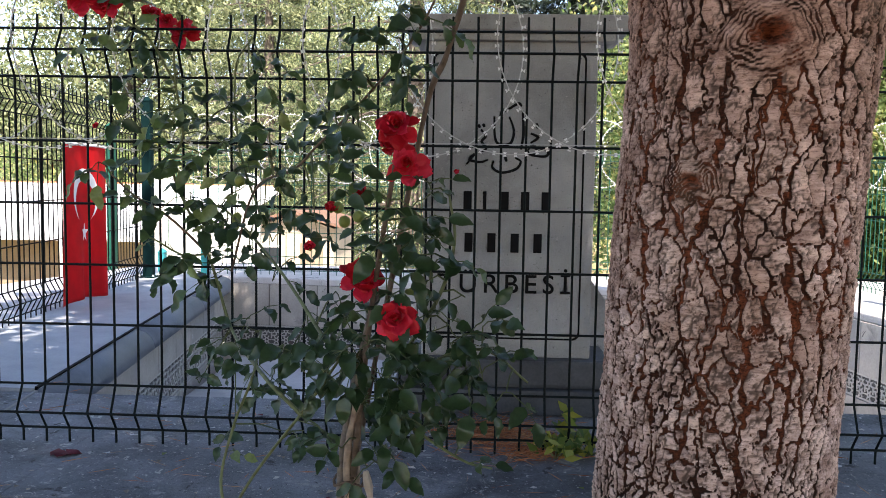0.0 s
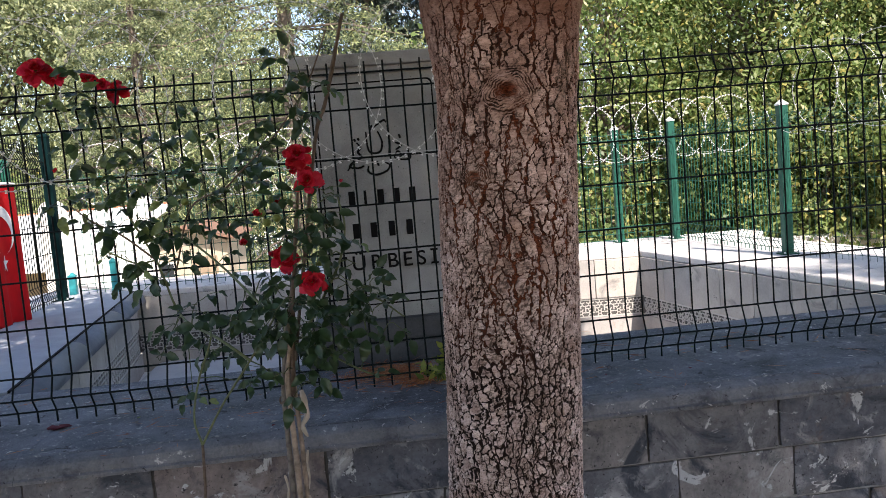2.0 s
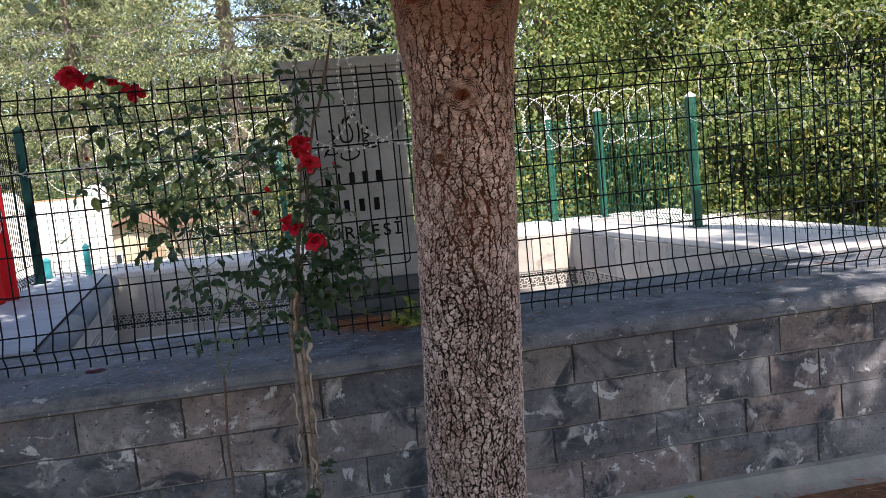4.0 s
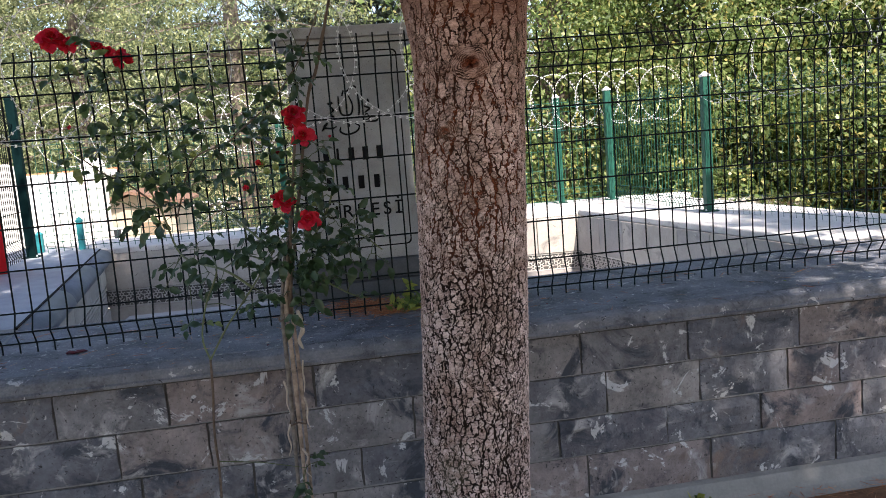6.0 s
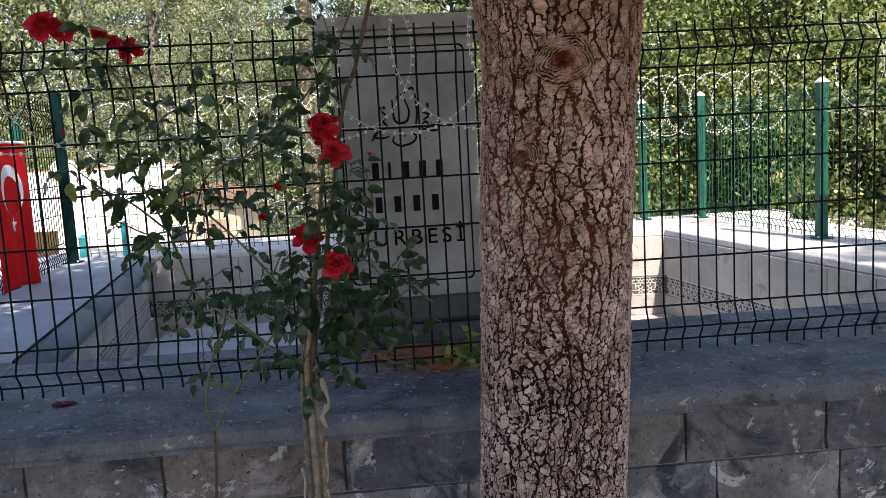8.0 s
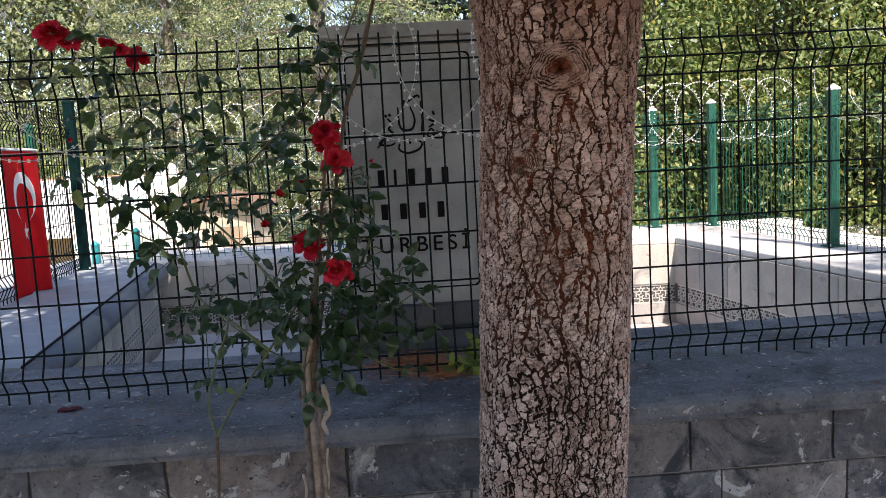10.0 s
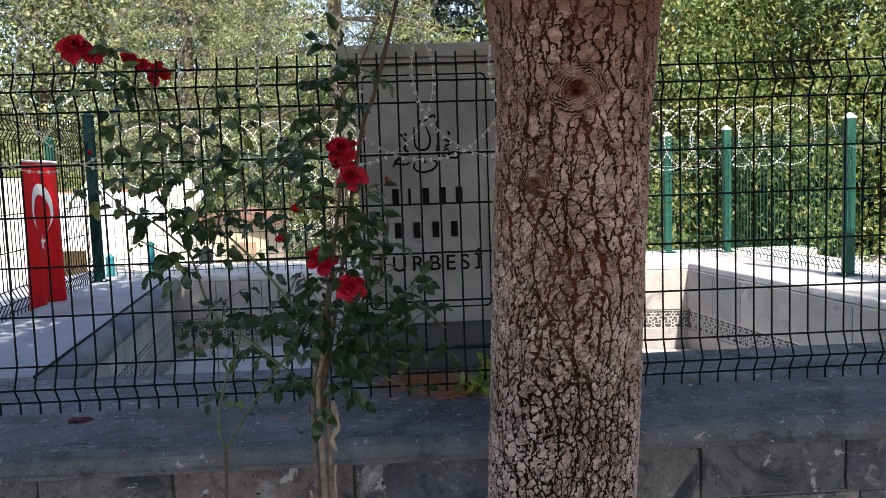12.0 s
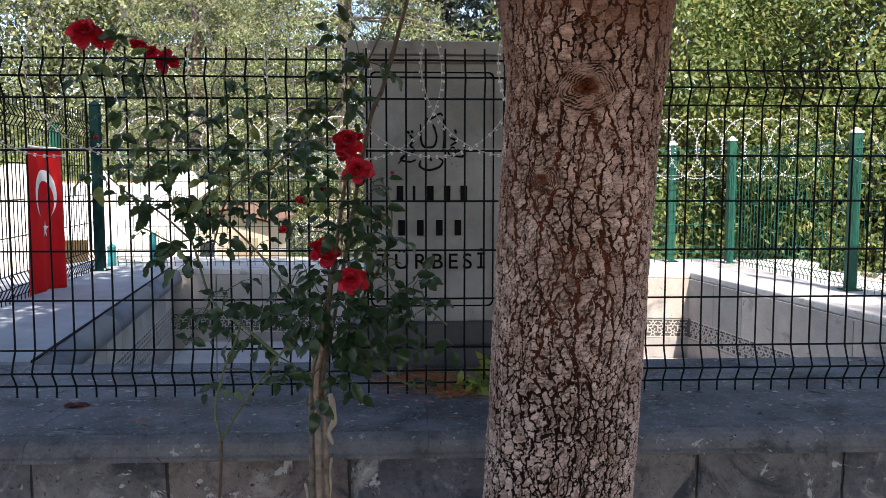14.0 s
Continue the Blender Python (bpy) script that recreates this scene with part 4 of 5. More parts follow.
def pine_tree(x, y, label, seed, own_trunk=None, low=2.5, high=7.0, reach=2.5, boughs=34):
    """A pine: trunk, boughs and a crown of needle tufts, high over the path."""
    r = random.Random(seed)
    root = thing("pine_tree", label, "tree", at=(x, y, 0))
    if own_trunk:
        part("trunk", own_trunk, None, root).location = -root.location
        start = Vector((0.085, 0.0, 2.13))
    else:
        part("trunk", tube([(0, 0, -0.05), (0, 0, 1.0), (0.03, 0, 2.13)], [0.19, 0.16, 0.15], 14), M_BARK_FAR, root)
        start = Vector((0.03, 0, 2.1))
    limbs = bmesh.new()
    add_tube(limbs, [start - Vector((0, 0, 0.06)), start + Vector((0.02, 0, 0.9)), start + Vector((0.05, 0, 2.4)), (start.x + 0.06, 0, high)], [0.165, 0.13, 0.09, 0.03], 12)
    pts = []
    for k in range(boughs):
        z = low + (high - low) * (k / boughs)
        a = k * 2.4 + r.uniform(-0.2, 0.2)
        L = reach * (1 - 0.55 * (k / boughs)) * r.uniform(0.75, 1.1)
        s = Vector((start.x + 0.03, 0, z))
        e = Vector((s.x + math.cos(a) * L, math.sin(a) * L, z + 0.35 + r.uniform(-0.15, 0.2)))
        add_tube(limbs, [s, s.lerp(e, 0.5) + Vector((0, 0, 0.1)), e], [0.035, 0.02, 0.008], 6)
        for q in range(18):
            c = s.lerp(e, r.uniform(0.3, 1.05)) + Vector((r.gauss(0, 0.24), r.gauss(0, 0.24), r.gauss(0, 0.13)))
            pts.append(np.array(c) + nrg.normal(size=(34, 3)) * 0.13)
    part("limb", limbs, M_BARK_FAR, root)
    part("crown", leaf_cloud("crown", np.concatenate(pts), 0.20, 0.055, M_PINE), None, root)
    return root


pine_tree(0.352, 1.075, "pine tree with cracked grey and red-brown bark", 1, build_trunk(), 2.5, 5.7, 2.5, 30)
pine_tree(-2.3, -2.6, "tall pine tree behind the path", 2, None, 3.2, 8.0, 2.7, 32)
pine_tree(2.6, -3.6, "tall pine tree behind the path", 3, None, 2.6, 8.0, 2.6, 36)
pine_tree(5.9, -3.5, "tall pine tree behind the path", 6, None, 4.0, 9.0, 2.2, 10)
# added out of view, only to hold back some skylight from the left
pine_tree(-6.8, -0.6, "unseen pine tree added to block light from the left", 5, None, 3.0, 7.5, 2.2, 20)
pine_tree(0.6, -4.6, "tall pine tree behind the path", 4, None, 2.6, 9.0, 3.2, 40)


# ---- trees ----
def leafy_tree(name, label, x, y, z, height, spread, mat, count, leaf, trunk=0.16, low=0.12, clumps=60, droop=0.3, category="tree", seed=1, slim=0.55, loose=0.55, shell=0.15, tight=0.20):
    r = random.Random(seed)
    root = thing(name, label, category, at=(x, y, z))
    bm = bmesh.new()
    add_tube(bm, spline([(0, 0, -0.1), (r.uniform(-.2, .2), r.uniform(-.2, .2), height * 0.35), (r.uniform(-.4, .4), r.uniform(-.4, .4), height * 0.7), (0, 0, height * 0.95)], 4),
             [trunk * (1 - 0.055 * k) for k in range(13)], 9)
    part("trunk", bm, M_BARK_FAR, root)
    lb = bmesh.new()
    pts = []
    for k in range(clumps):
        f = r.uniform(low, 1.0)
        prof = math.sin(math.pi * min(1, 0.12 + f * 0.86)) ** 0.6
        a = r.uniform(0, 2 * math.pi)
        rr = spread * prof * math.sqrt(r.uniform(shell, 1))
        c = Vector((math.cos(a) * rr, math.sin(a) * rr, height * f))
        if k % 3 == 0:
            s = Vector((0, 0, max(0.2, height * f * 0.75)))
            add_tube(lb, [s, s.lerp(c, 0.5) + Vector((0, 0, 0.1)), c], [trunk * 0.3, trunk * 0.2, trunk * 0.06], 5)
        s = spread * tight * r.uniform(0.6, 1.4)
        pts.append(np.array(c) + nrg.normal(size=(count // clumps, 3)) * np.array((s, s, s * 0.8)))
    part("limb", lb, M_BARK_FAR, root)["kind"] = "stuff"
    part("crown", leaf_cloud("crown", np.concatenate(pts), leaf, leaf * slim, mat, droop=droop, loose=loose), None, root)
    return root


def conifer(name, label, x, y, z, height, spread, mat, count, leaf, seed=1, start=0.06, tiers=18):
    r = random.Random(seed)
    root = thing(name, label, "tree", at=(x, y, z))
    part("trunk", tube([(0, 0, -0.1), (0, 0, height * 0.5), (0, 0, height)], [height * 0.022, height * 0.014, 0.02], 8), M_BARK_FAR, root)
    lb = bmesh.new()
    pts = []
    per = count // (tiers * 7)
    for k in range(tiers):
        f = start + (0.97 - start) * k / tiers
        for q in range(7):
            a = 2 * math.pi * q / 7 + k * 0.7 + r.uniform(-.3, .3)
            L = spread * (1 - f) ** 0.8 * r.uniform(0.7, 1.15) + 0.2
            s = Vector((0, 0, height * f))
            e = Vector((math.cos(a) * L, math.sin(a) * L, height * f - L * 0.22 + 0.1))
            add_tube(lb, [s, s.lerp(e, 0.5) + Vector((0, 0, L * 0.06)), e], [0.05, 0.03, 0.01], 4)
            t = np.sqrt(nrg.uniform(0.04, 1.05, per))[:, None]
            w = L * 0.17
            side = np.array((-math.sin(a), math.cos(a), 0))
            p = np.array(s) + (np.array(e) - np.array(s)) * t + side * nrg.normal(size=(per, 1)) * w + np.array((0, 0, 1)) * (nrg.normal(size=(per, 1)) * 0.07 * L * 0.5 - np.abs(nrg.normal(size=(per, 1))) * 0.06 * L)
            pts.append(p)
    part("limb", lb, M_BARK_FAR, root)["kind"] = "stuff"
    part("crown", leaf_cloud("crown", np.concatenate(pts), leaf, leaf * 0.26, mat, droop=0.35), None, root)
    return root


# dense broad-leaved thicket beside the yard
HEDGE = [(3.2, 9.3, 4.6, 1.5), (5.0, 8.8, 5.0, 1.6), (6.6, 8.2, 5.0, 1.6), (8.2, 7.6, 5.2, 1.7), (5.8, 10.4, 6.2, 1.9), (3.6, 11.2, 6.4, 1.9), (8.4, 9.8, 6.5, 2.0), (6.4, 6.9, 3.8, 1.1), (4.2, 14.0, 8.0, 2.4), (8.0, 13.5, 8.0, 2.4), (11.5, 12.0, 8.0, 2.4), (11.0, 8.5, 6.5, 2.0)]
for k, (x, y, h, s) in enumerate(HEDGE):
    far = y > 11.5 or x > 10
    leafy_tree("broadleaf_tree", "bushy broad-leaved tree with sunlit yellow-green leaves", x, y, ground_height(x, y), h, s, M_HEDGE, 12000 if far else 40000, 0.13 if far else 0.068, 0.07, 0.02, 200, 0.7, seed=20 + k, slim=0.55, loose=0.5, shell=0.5, tight=0.155)
for k, (x, y, h, s) in enumerate(((4.7, 7.3, 2.4, 0.9), (5.7, 6.5, 2.6, 1.0), (6.8, 5.8, 2.8, 1.0))):
    leafy_tree("shrub", "leafy sunlit shrub in front of the thicket", x, y, ground_height(x, y), h, s, M_HEDGE, 20000, 0.066, 0.05, 0.02, 120, 0.7, "shrub", seed=50 + k, slim=0.55, loose=0.5, shell=0.45)

# trees beyond the yard
leafy_tree("olive_tree", "large pale grey-green leafy tree", -17, 40, -1.6, 15, 5.5, M_OLIVE, 46000, 0.29, 0.3, 0.05, 130, 0.5, seed=3, slim=0.42)
leafy_tree("olive_tree", "large pale grey-green leafy tree", -27, 46, -1.6, 8.5, 5.0, M_OLIVE, 40000, 0.29, 0.3, 0.05, 120, 0.5, seed=4, slim=0.42)
leafy_tree("olive_tree", "large pale grey-green leafy tree", -9.5, 42, -1.6, 16, 6.0, M_OLIVE, 50000, 0.29, 0.3, 0.05, 130, 0.5, seed=5, slim=0.42)
leafy_tree("shrub", "low sunlit yellow-green shrub", -14, 33, -1.6, 4.2, 3.0, M_HEDGE, 9000, 0.16, 0.1, 0.02, 60, 0.3, "shrub", 6)
leafy_tree("shrub", "low sunlit yellow-green shrub", -20, 34, -1.6, 4.0, 3.2, M_HEDGE, 9000, 0.16, 0.1, 0.02, 60, 0.3, "shrub", 7)
leafy_tree("shrub", "low sunlit yellow-green shrub", -8.2, 34, -1.6, 4.4, 3.0, M_HEDGE, 9000, 0.16, 0.1, 0.02, 60, 0.3, "shrub", 8)
conifer("cedar_tree", "spreading light green cedar with drooping boughs", -1.9, 26, -1.6, 17, 6.2, M_CEDAR, 95000, 0.15, 11, 0.04, 17)
conifer("cedar_tree", "pale grey-green cedar beyond the yard", -7.6, 30, -1.6, 14, 5.5, M_OLIVE, 42000, 0.18, 17, 0.03, 16)
conifer("cedar_tree", "spreading light green cedar with drooping boughs", 1.0, 24, -1.2, 5.6, 3.6, M_CEDAR, 44000, 0.11, 12, 0.02, 11)
conifer("fir_tree", "dark fir tree behind the headstone", 0.9, 36, -1.2, 17, 4.5, M_FIR, 32000, 0.36, 13, 0.05, 24)
conifer("fir_tree", "dark fir tree behind the headstone", 4.6, 33, -0.8, 15, 4.5, M_FIR, 28000, 0.36, 14, 0.05, 24)
leafy_tree("broadleaf_tree", "leafy tree over the house", -2.5, 34, -1.6, 7.5, 4.0, M_HEDGE, 12000, 0.18, 0.2, 0.1, 80, 0.4, seed=15)

# ---- flag on the side fence ----
def build_flag():
    root = thing("flag", "red flag with white crescent and star hung on the fence", "flag", at=(-2.005, 4.10, 0.815))
    p, q = Vector((-2.010, 3.97, 0)), Vector((-2.062, 4.60, 0))
    d = (q - p)
    nrm = Vector((d.y, -d.x, 0)).normalized()
    W, H = 0.632, 0.825
    def fold(u, v, off=0.0):
        w = 0.012 * math.sin(u * 9 + 1.5 * v) + 0.018 * (1 - v) * math.sin(u * 14 + 3)
        pull = 0.06 * (1 - v) * (u - 0.5)
        return p + d * (u + pull * 0.3) + nrm * (0.02 + w + off) + Vector((0, 0, 0.815 + H * v + 0.012 * math.sin(u * 5) * (1 - v))) - root.location
    bm = bmesh.new()
    nu, nv = 26, 40
    g = [[bm.verts.new(fold(i / nu, j / nv)) for i in range(nu + 1)] for j in range(nv + 1)]
    for j in range(nv):
        for i in range(nu):
            bm.faces.new((g[j][i], g[j][i + 1], g[j + 1][i + 1], g[j + 1][i]))
    bmesh.ops.solidify(bm, geom=bm.faces[:], thickness=0.0015)
    part("cloth", bm, M_FLAG, root, smooth=True)
    # crescent opening downwards, star below
    cu, cv, ro, ri = 0.47, 0.665, 0.150, 0.122
    cr = bmesh.new()
    outer, inner = [], []
    for k in range(33):
        a = radians(-52 + 284 * k / 32)
        outer.append((cu * W + ro * math.cos(a), cv * H + ro * math.sin(a)))
        b = radians(-68 + 316 * k / 32)
        inner.append((cu * W + ri * math.cos(b), cv * H - 0.036 + ri * math.sin(b)))
    inner[0], inner[-1] = outer[0], outer[-1]
    vo = [cr.verts.new(fold(x / W, z / H, 0.003)) for x, z in outer]
    vi = [cr.verts.new(fold(x / W, z / H, 0.003)) for x, z in inner]
    for k in range(32):
        try:
            cr.faces.new((vo[k], vo[k + 1], vi[k + 1], vi[k]))
        except ValueError:
            pass
    part("crescent", cr, M_FLAG_WHITE, root, "white crescent")
    stx = bmesh.new()
    c = stx.verts.new(fold(0.5, 0.43, 0.003))
    ring = []
    for k in range(10):
        r = 0.056 if k % 2 == 0 else 0.022
        a = radians(90 + 36 * k)
        ring.append(stx.verts.new(fold(0.5 + r * math.cos(a) / W, 0.43 + r * math.sin(a) / H, 0.003)))
    for k in range(10):
        stx.faces.new((c, ring[k], ring[(k + 1) % 10]))
    part("star", stx, M_FLAG_WHITE, root, "white star")
    hem = tube([fold(u / 10, 1.0, 0.0) for u in range(11)], 0.008, 8)
    part("hem", hem, M_FLAG_WHITE, root, "pale sewn hem")


build_flag()


# ---- razor wire ----
def razor_loop(radius, barbs, thick, b=0.72):
    wire = bmesh.new()
    n = 48
    pts = [(radius * math.sin(2 * math.pi * k / n), 0.035 * math.sin(math.pi * k / n), -radius * math.cos(2 * math.pi * k / n)) for k in range(n + 1)]
    add_tube(wire, pts, thick, 6)
    me = finish(wire, "loop", M_ZINC)
    bb = bmesh.new()
    for k in range(barbs):
        a = 2 * math.pi * k / barbs
        p = Vector((radius * math.sin(a), 0.035 * (k / barbs), -radius * math.cos(a)))
        t = Vector((math.cos(a), 0, math.sin(a)))
        nn = Vector((math.sin(a), 0, -math.cos(a)))
        for s in (-1, 1):
            q = [p + nn * s * 0.001 - t * 0.003 * b, p + nn * s * 0.001 + t * 0.003 * b, p + nn * s * 0.0065 * b + t * 0.0055 * b, p + nn * s * 0.0065 * b - t * 0.0055 * b]
            lo = [bb.verts.new(c + Vector((0, -0.0012, 0))) for c in q]
            hi = [bb.verts.new(c + Vector((0, 0.0012, 0))) for c in q]
            bb.faces.new(lo)
            bb.faces.new(hi[::-1])
            for j in range(4):
                bb.faces.new((lo[j], hi[j], hi[(j + 1) % 4], lo[(j + 1) % 4]))
    return me, finish(bb, "barb_strip", M_BARB)


def razor_wire(label, a, b, zc, radius, step, first, thick=0.0012, barbs=64):
    a, b = Vector((*a, zc)), Vector((*b, zc))
    d = (b - a).normalized()
    root = thing("razor_wire", label, "razor wire", at=tuple(a))
    root.rotation_euler = (0, 0, math.atan2(d.y, d.x))
    me, bb = razor_loop(radius, barbs, thick, 0.78)
    x = first
    k = 0
    while x < (b - a).length:
        o = part("loop", me, None, root)
        o.location = (x, rng.uniform(-0.01, 0.01) + (-0.02 if k % 2 else 0.0), rng.uniform(-0.008, 0.008))
        o.rotation_euler = (0, radians(rng.uniform(-25, 25)), radians(12 + rng.uniform(-5, 5)))
        part("barb_strip", bb, None, o, "bright zinc barbs")["kind"] = "stuff"
        x += step
        k += 1
    part("tie_wire", tube([(0, 0, -radius * 0.9), ((b - a).length, 0, -radius * 0.9)], 0.001, 5), M_ZINC, root)


razor_wire("coiled galvanised razor wire along the fence top", (-3.0, 1.985), (0.80, 1.985), 1.80, 0.27, 0.229, 0.170, 0.0015)
razor_wire("coiled galvanised razor wire on the back fence", (-1.95, 5.72), (3.15, 5.86), 1.70, 0.235, 0.20, 0.1, 0.0019, 50)
razor_wire("coiled galvanised razor wire on the side fence", (2.71, 4.15), (3.12, 2.35), 1.80, 0.26, 0.30, 0.1, 0.0013, 30)


# ---- climbing rose with its stakes ----
rose = thing("rose_bush", "climbing rose bush with red blooms tied to stakes", "rose bush", at=(-0.15, 1.42, 0.0))
RO = rose.location.copy()


def rose_leaf_mesh(seed):
    r = random.Random(seed)
    bm = bmesh.new()
    L, W = 0.052, 0.0140
    n = 7
    rows = []
    for k in range(n + 1):
        t = k / n
        w = W * (math.sin(math.pi * min(1, t ** 0.8)) ** 0.75) + 0.0004
        if k == n:
            w = 0.0005
        bend = -0.014 * t * t * r.uniform(0.2, 1.8)
        w2 = w * (1 + 0.07 * (-1) ** k)
        rows.append([bm.verts.new((-w2, L * t, bend + w * 0.42)), bm.verts.new((0, L * t, bend)), bm.verts.new((w2, L * t, bend + w * 0.42 * r.uniform(0.6, 1.3)))])
    for a, b in zip(rows, rows[1:]):
        bm.faces.new((a[0], a[1], b[1], b[0]))
        bm.faces.new((a[1], a[2], b[2], b[1]))
    return finish(bm, "leaf", M_ROSE_LEAF, True)


LEAVES = [rose_leaf_mesh(k) for k in range(6)]
leaf_total = [0]
sprigs = bmesh.new()
more_leaves = bmesh.new()
cane_points = []


def sprig(p, d, size=1.0, leaflets=5):
    """A compound leaf: a thin stalk with paired leaflets."""
    d = Vector(d).normalized()
    L = 0.075 * size * (1 if leaflets > 3 else 0.7)
    pts = [p, p + d * L * 0.5 + Vector((0, 0, 0.004)), p + d * L + Vector((0, 0, -0.004))]
    add_tube(sprigs, pts, [0.0014, 0.0011, 0.0007], 4)
    side = d.cross(Vector((0, 0, 1)))
    if side.length < 0.1:
        side = Vector((1, 0, 0))
    side.normalize()
    spots = [(pts[2], d)]
    for k in range((leaflets - 1) // 2):
        f = 0.42 + 0.42 * k
        q = p + d * L * f
        spots += [(q, d * 0.35 + side), (q, d * 0.35 - side)]
    for q, e in spots:
        e = (Vector(e).normalized() + Vector((rng.gauss(0, 0.22), rng.gauss(0, 0.22), rng.gauss(-0.28, 0.3)))).normalized()
        me = LEAVES[rng.randrange(6)]
        up = Vector((rng.gauss(0, 0.45), rng.gauss(-0.55, 0.45), 0.7))
        x = e.cross(up).normalized()
        zz = x.cross(e).normalized()
        m = Matrix((x, e, zz)).transposed().to_4x4()
        s = size * rng.uniform(0.55, 1.05)
        m = Matrix.Translation(q - RO) @ m @ Matrix.Scale(s, 4)
        if leaf_total[0] < 300:
            part("leaf", me, None, rose).matrix_basis = m
        else:
            k = len(more_leaves.verts)
            more_leaves.from_mesh(me)
            more_leaves.verts.ensure_lookup_table()
            for v in more_leaves.verts[k:]:
                v.co = m @ v.co
        leaf_total[0] += 1


def cane(points, r0, r1, mat, leaves=0, size=1.0, start=0.15, name="cane"):
    pts = spline(points, 6)
    cane_points.extend(pts)
    part(name, tube([q - RO for q in pts], [r0 + (r1 - r0) * k / (len(pts) - 1) for k in range(len(pts))], 8), mat, rose, smooth=True)
    n = round(leaves * 0.4)
    for k in range(n):
        f = start + (1 - start) * (k + rng.uniform(0.1, 0.9)) / n
        i = min(len(pts) - 2, int(f * (len(pts) - 1)))
        a = rng.uniform(0, 2 * math.pi)
        d = Vector((math.cos(a), -abs(math.sin(a)) * 0.7 + 0.25, rng.uniform(-0.5, 0.45)))
        sprig(pts[i], d, size * rng.uniform(0.8, 1.2), 5 if rng.random() < 0.6 else 3)
    return pts


# stakes and tied canes
for nm, pts, r, mt in (
        ("stake", [(-0.178, 1.43, 0.0), (-0.167, 1.415, 0.7), (-0.160, 1.40, 1.0), (-0.10, 1.38, 1.28)], 0.0068, M_STAKE_GREY),
        ("stake", [(-0.150, 1.40, 0.0), (-0.148, 1.395, 0.75), (-0.150, 1.385, 0.98), (-0.128, 1.37, 1.10)], 0.0066, M_STAKE),
        ("cane", [(-0.136, 1.42, 0.0), (-0.131, 1.41, 0.7), (-0.135, 1.40, 0.95), (-0.13, 1.38, 1.15)], 0.0058, M_STAKE),
        ("stake", [(-0.165, 1.44, 0.85), (-0.085, 1.44, 1.274), (-0.024, 1.44, 1.595), (0.012, 1.44, 1.69), (0.072, 1.44, 1.90)], 0.0052, M_STEM_BROWN)):
    q = spline(pts, 6)
    part(nm, tube([c - RO for c in q], [r * rng.uniform(0.82, 1.15) for _ in q], 9), mt, rose, smooth=True)
for z in (0.935, 0.60):
    ring = [(-0.150 + 0.027 * math.cos(a), 1.405 + 0.022 * math.sin(a), z + 0.006 * math.sin(3 * a)) for a in [2 * math.pi * k / 12 for k in range(13)]]
    part("tie", tube([Vector(c) - RO for c in ring], 0.0028, 6), M_STEM_BROWN, rose)
for k, (x, z) in enumerate(((-0.182, 0.74), (-0.118, 0.80), (-0.176, 0.60), (-0.125, 0.68), (-0.150, 0.52))):
    w = rng.uniform(-0.02, 0.02)
    part("bark_strip", tube([Vector(c) - RO for c in spline([(x, 1.395, z), (x + w, 1.385, z - 0.03), (x + w * 0.4, 1.388, z - 0.07), (x + w * 1.4, 1.386, z - 0.10)], 4)], [0.0028, 0.0036, 0.003, 0.0034, 0.0026, 0.003, 0.0034, 0.0028, 0.0026, 0.002, 0.002, 0.0016, 0.001], 5), M_TIE, rose, "loose peeling strip")
part("tie", tube([Vector(c) - RO for c in spline([(-0.118, 1.385, 0.96), (-0.108, 1.38, 0.90), (-0.122, 1.375, 0.87), (-0.112, 1.376, 0.84)], 5)], [0.005, 0.007, 0.008, 0.006, 0.005, 0.007, 0.008, 0.007, 0.006, 0.005, 0.005, 0.006, 0.006, 0.005, 0.004, 0.002], 6), M_TIE, rose, "hanging pale cloth strip")

# canes (from the ground up), with their leaves
cane([(-0.43, 1.545, 0.0), (-0.437, 1.552, 0.22), (-0.428, 1.55, 0.40), (-0.430, 1.555, 0.55), (-0.419, 1.552, 0.69), (-0.415, 1.555, 0.795)], 0.0046, 0.0040, M_STEM_BROWN)
cane([(-0.415, 1.555, 0.795), (-0.436, 1.585, 0.865), (-0.415, 1.606, 0.97), (-0.365, 1.566, 1.082), (-0.409, 1.790, 1.127)], 0.0033, 0.0024, M_STEM, 4, 0.7, 0.3)
cane([(-0.415, 1.555, 0.795), (-0.35, 1.548, 0.90), (-0.245, 1.47, 1.04), (-0.171, 1.411, 1.147)], 0.0033, 0.0024, M_STEM, 2, 0.9, 0.4)
cane([(-0.25, 1.475, 1.03), (-0.339, 1.545, 1.085), (-0.528, 1.962, 1.099), (-0.584, 1.961, 1.282), (-0.669, 1.961, 1.477), (-0.644, 1.961, 1.569), (-0.661, 1.962, 1.690), (-0.664, 1.962, 1.782)], 0.0042, 0.0026, M_STEM, 7, 0.95, 0.2)
cane([(-0.661, 1.962, 1.690), (-0.733, 1.961, 1.805), (-0.845, 1.962, 1.872)], 0.003, 0.0022, M_STEM, 3, 0.9)
cane([(-0.584, 1.961, 1.282), (-0.681, 1.962, 1.370), (-0.760, 1.961, 1.417), (-0.822, 1.963, 1.471)], 0.0035, 0.002, M_STEM_BROWN, 4, 1.1, 0.35)
cane([(-0.584, 1.961, 1.282), (-0.649, 1.963, 1.278), (-0.725, 1.961, 1.318), (-0.755, 1.961, 1.310)], 0.003, 0.002, M_STEM, 2, 0.9, 0.4)
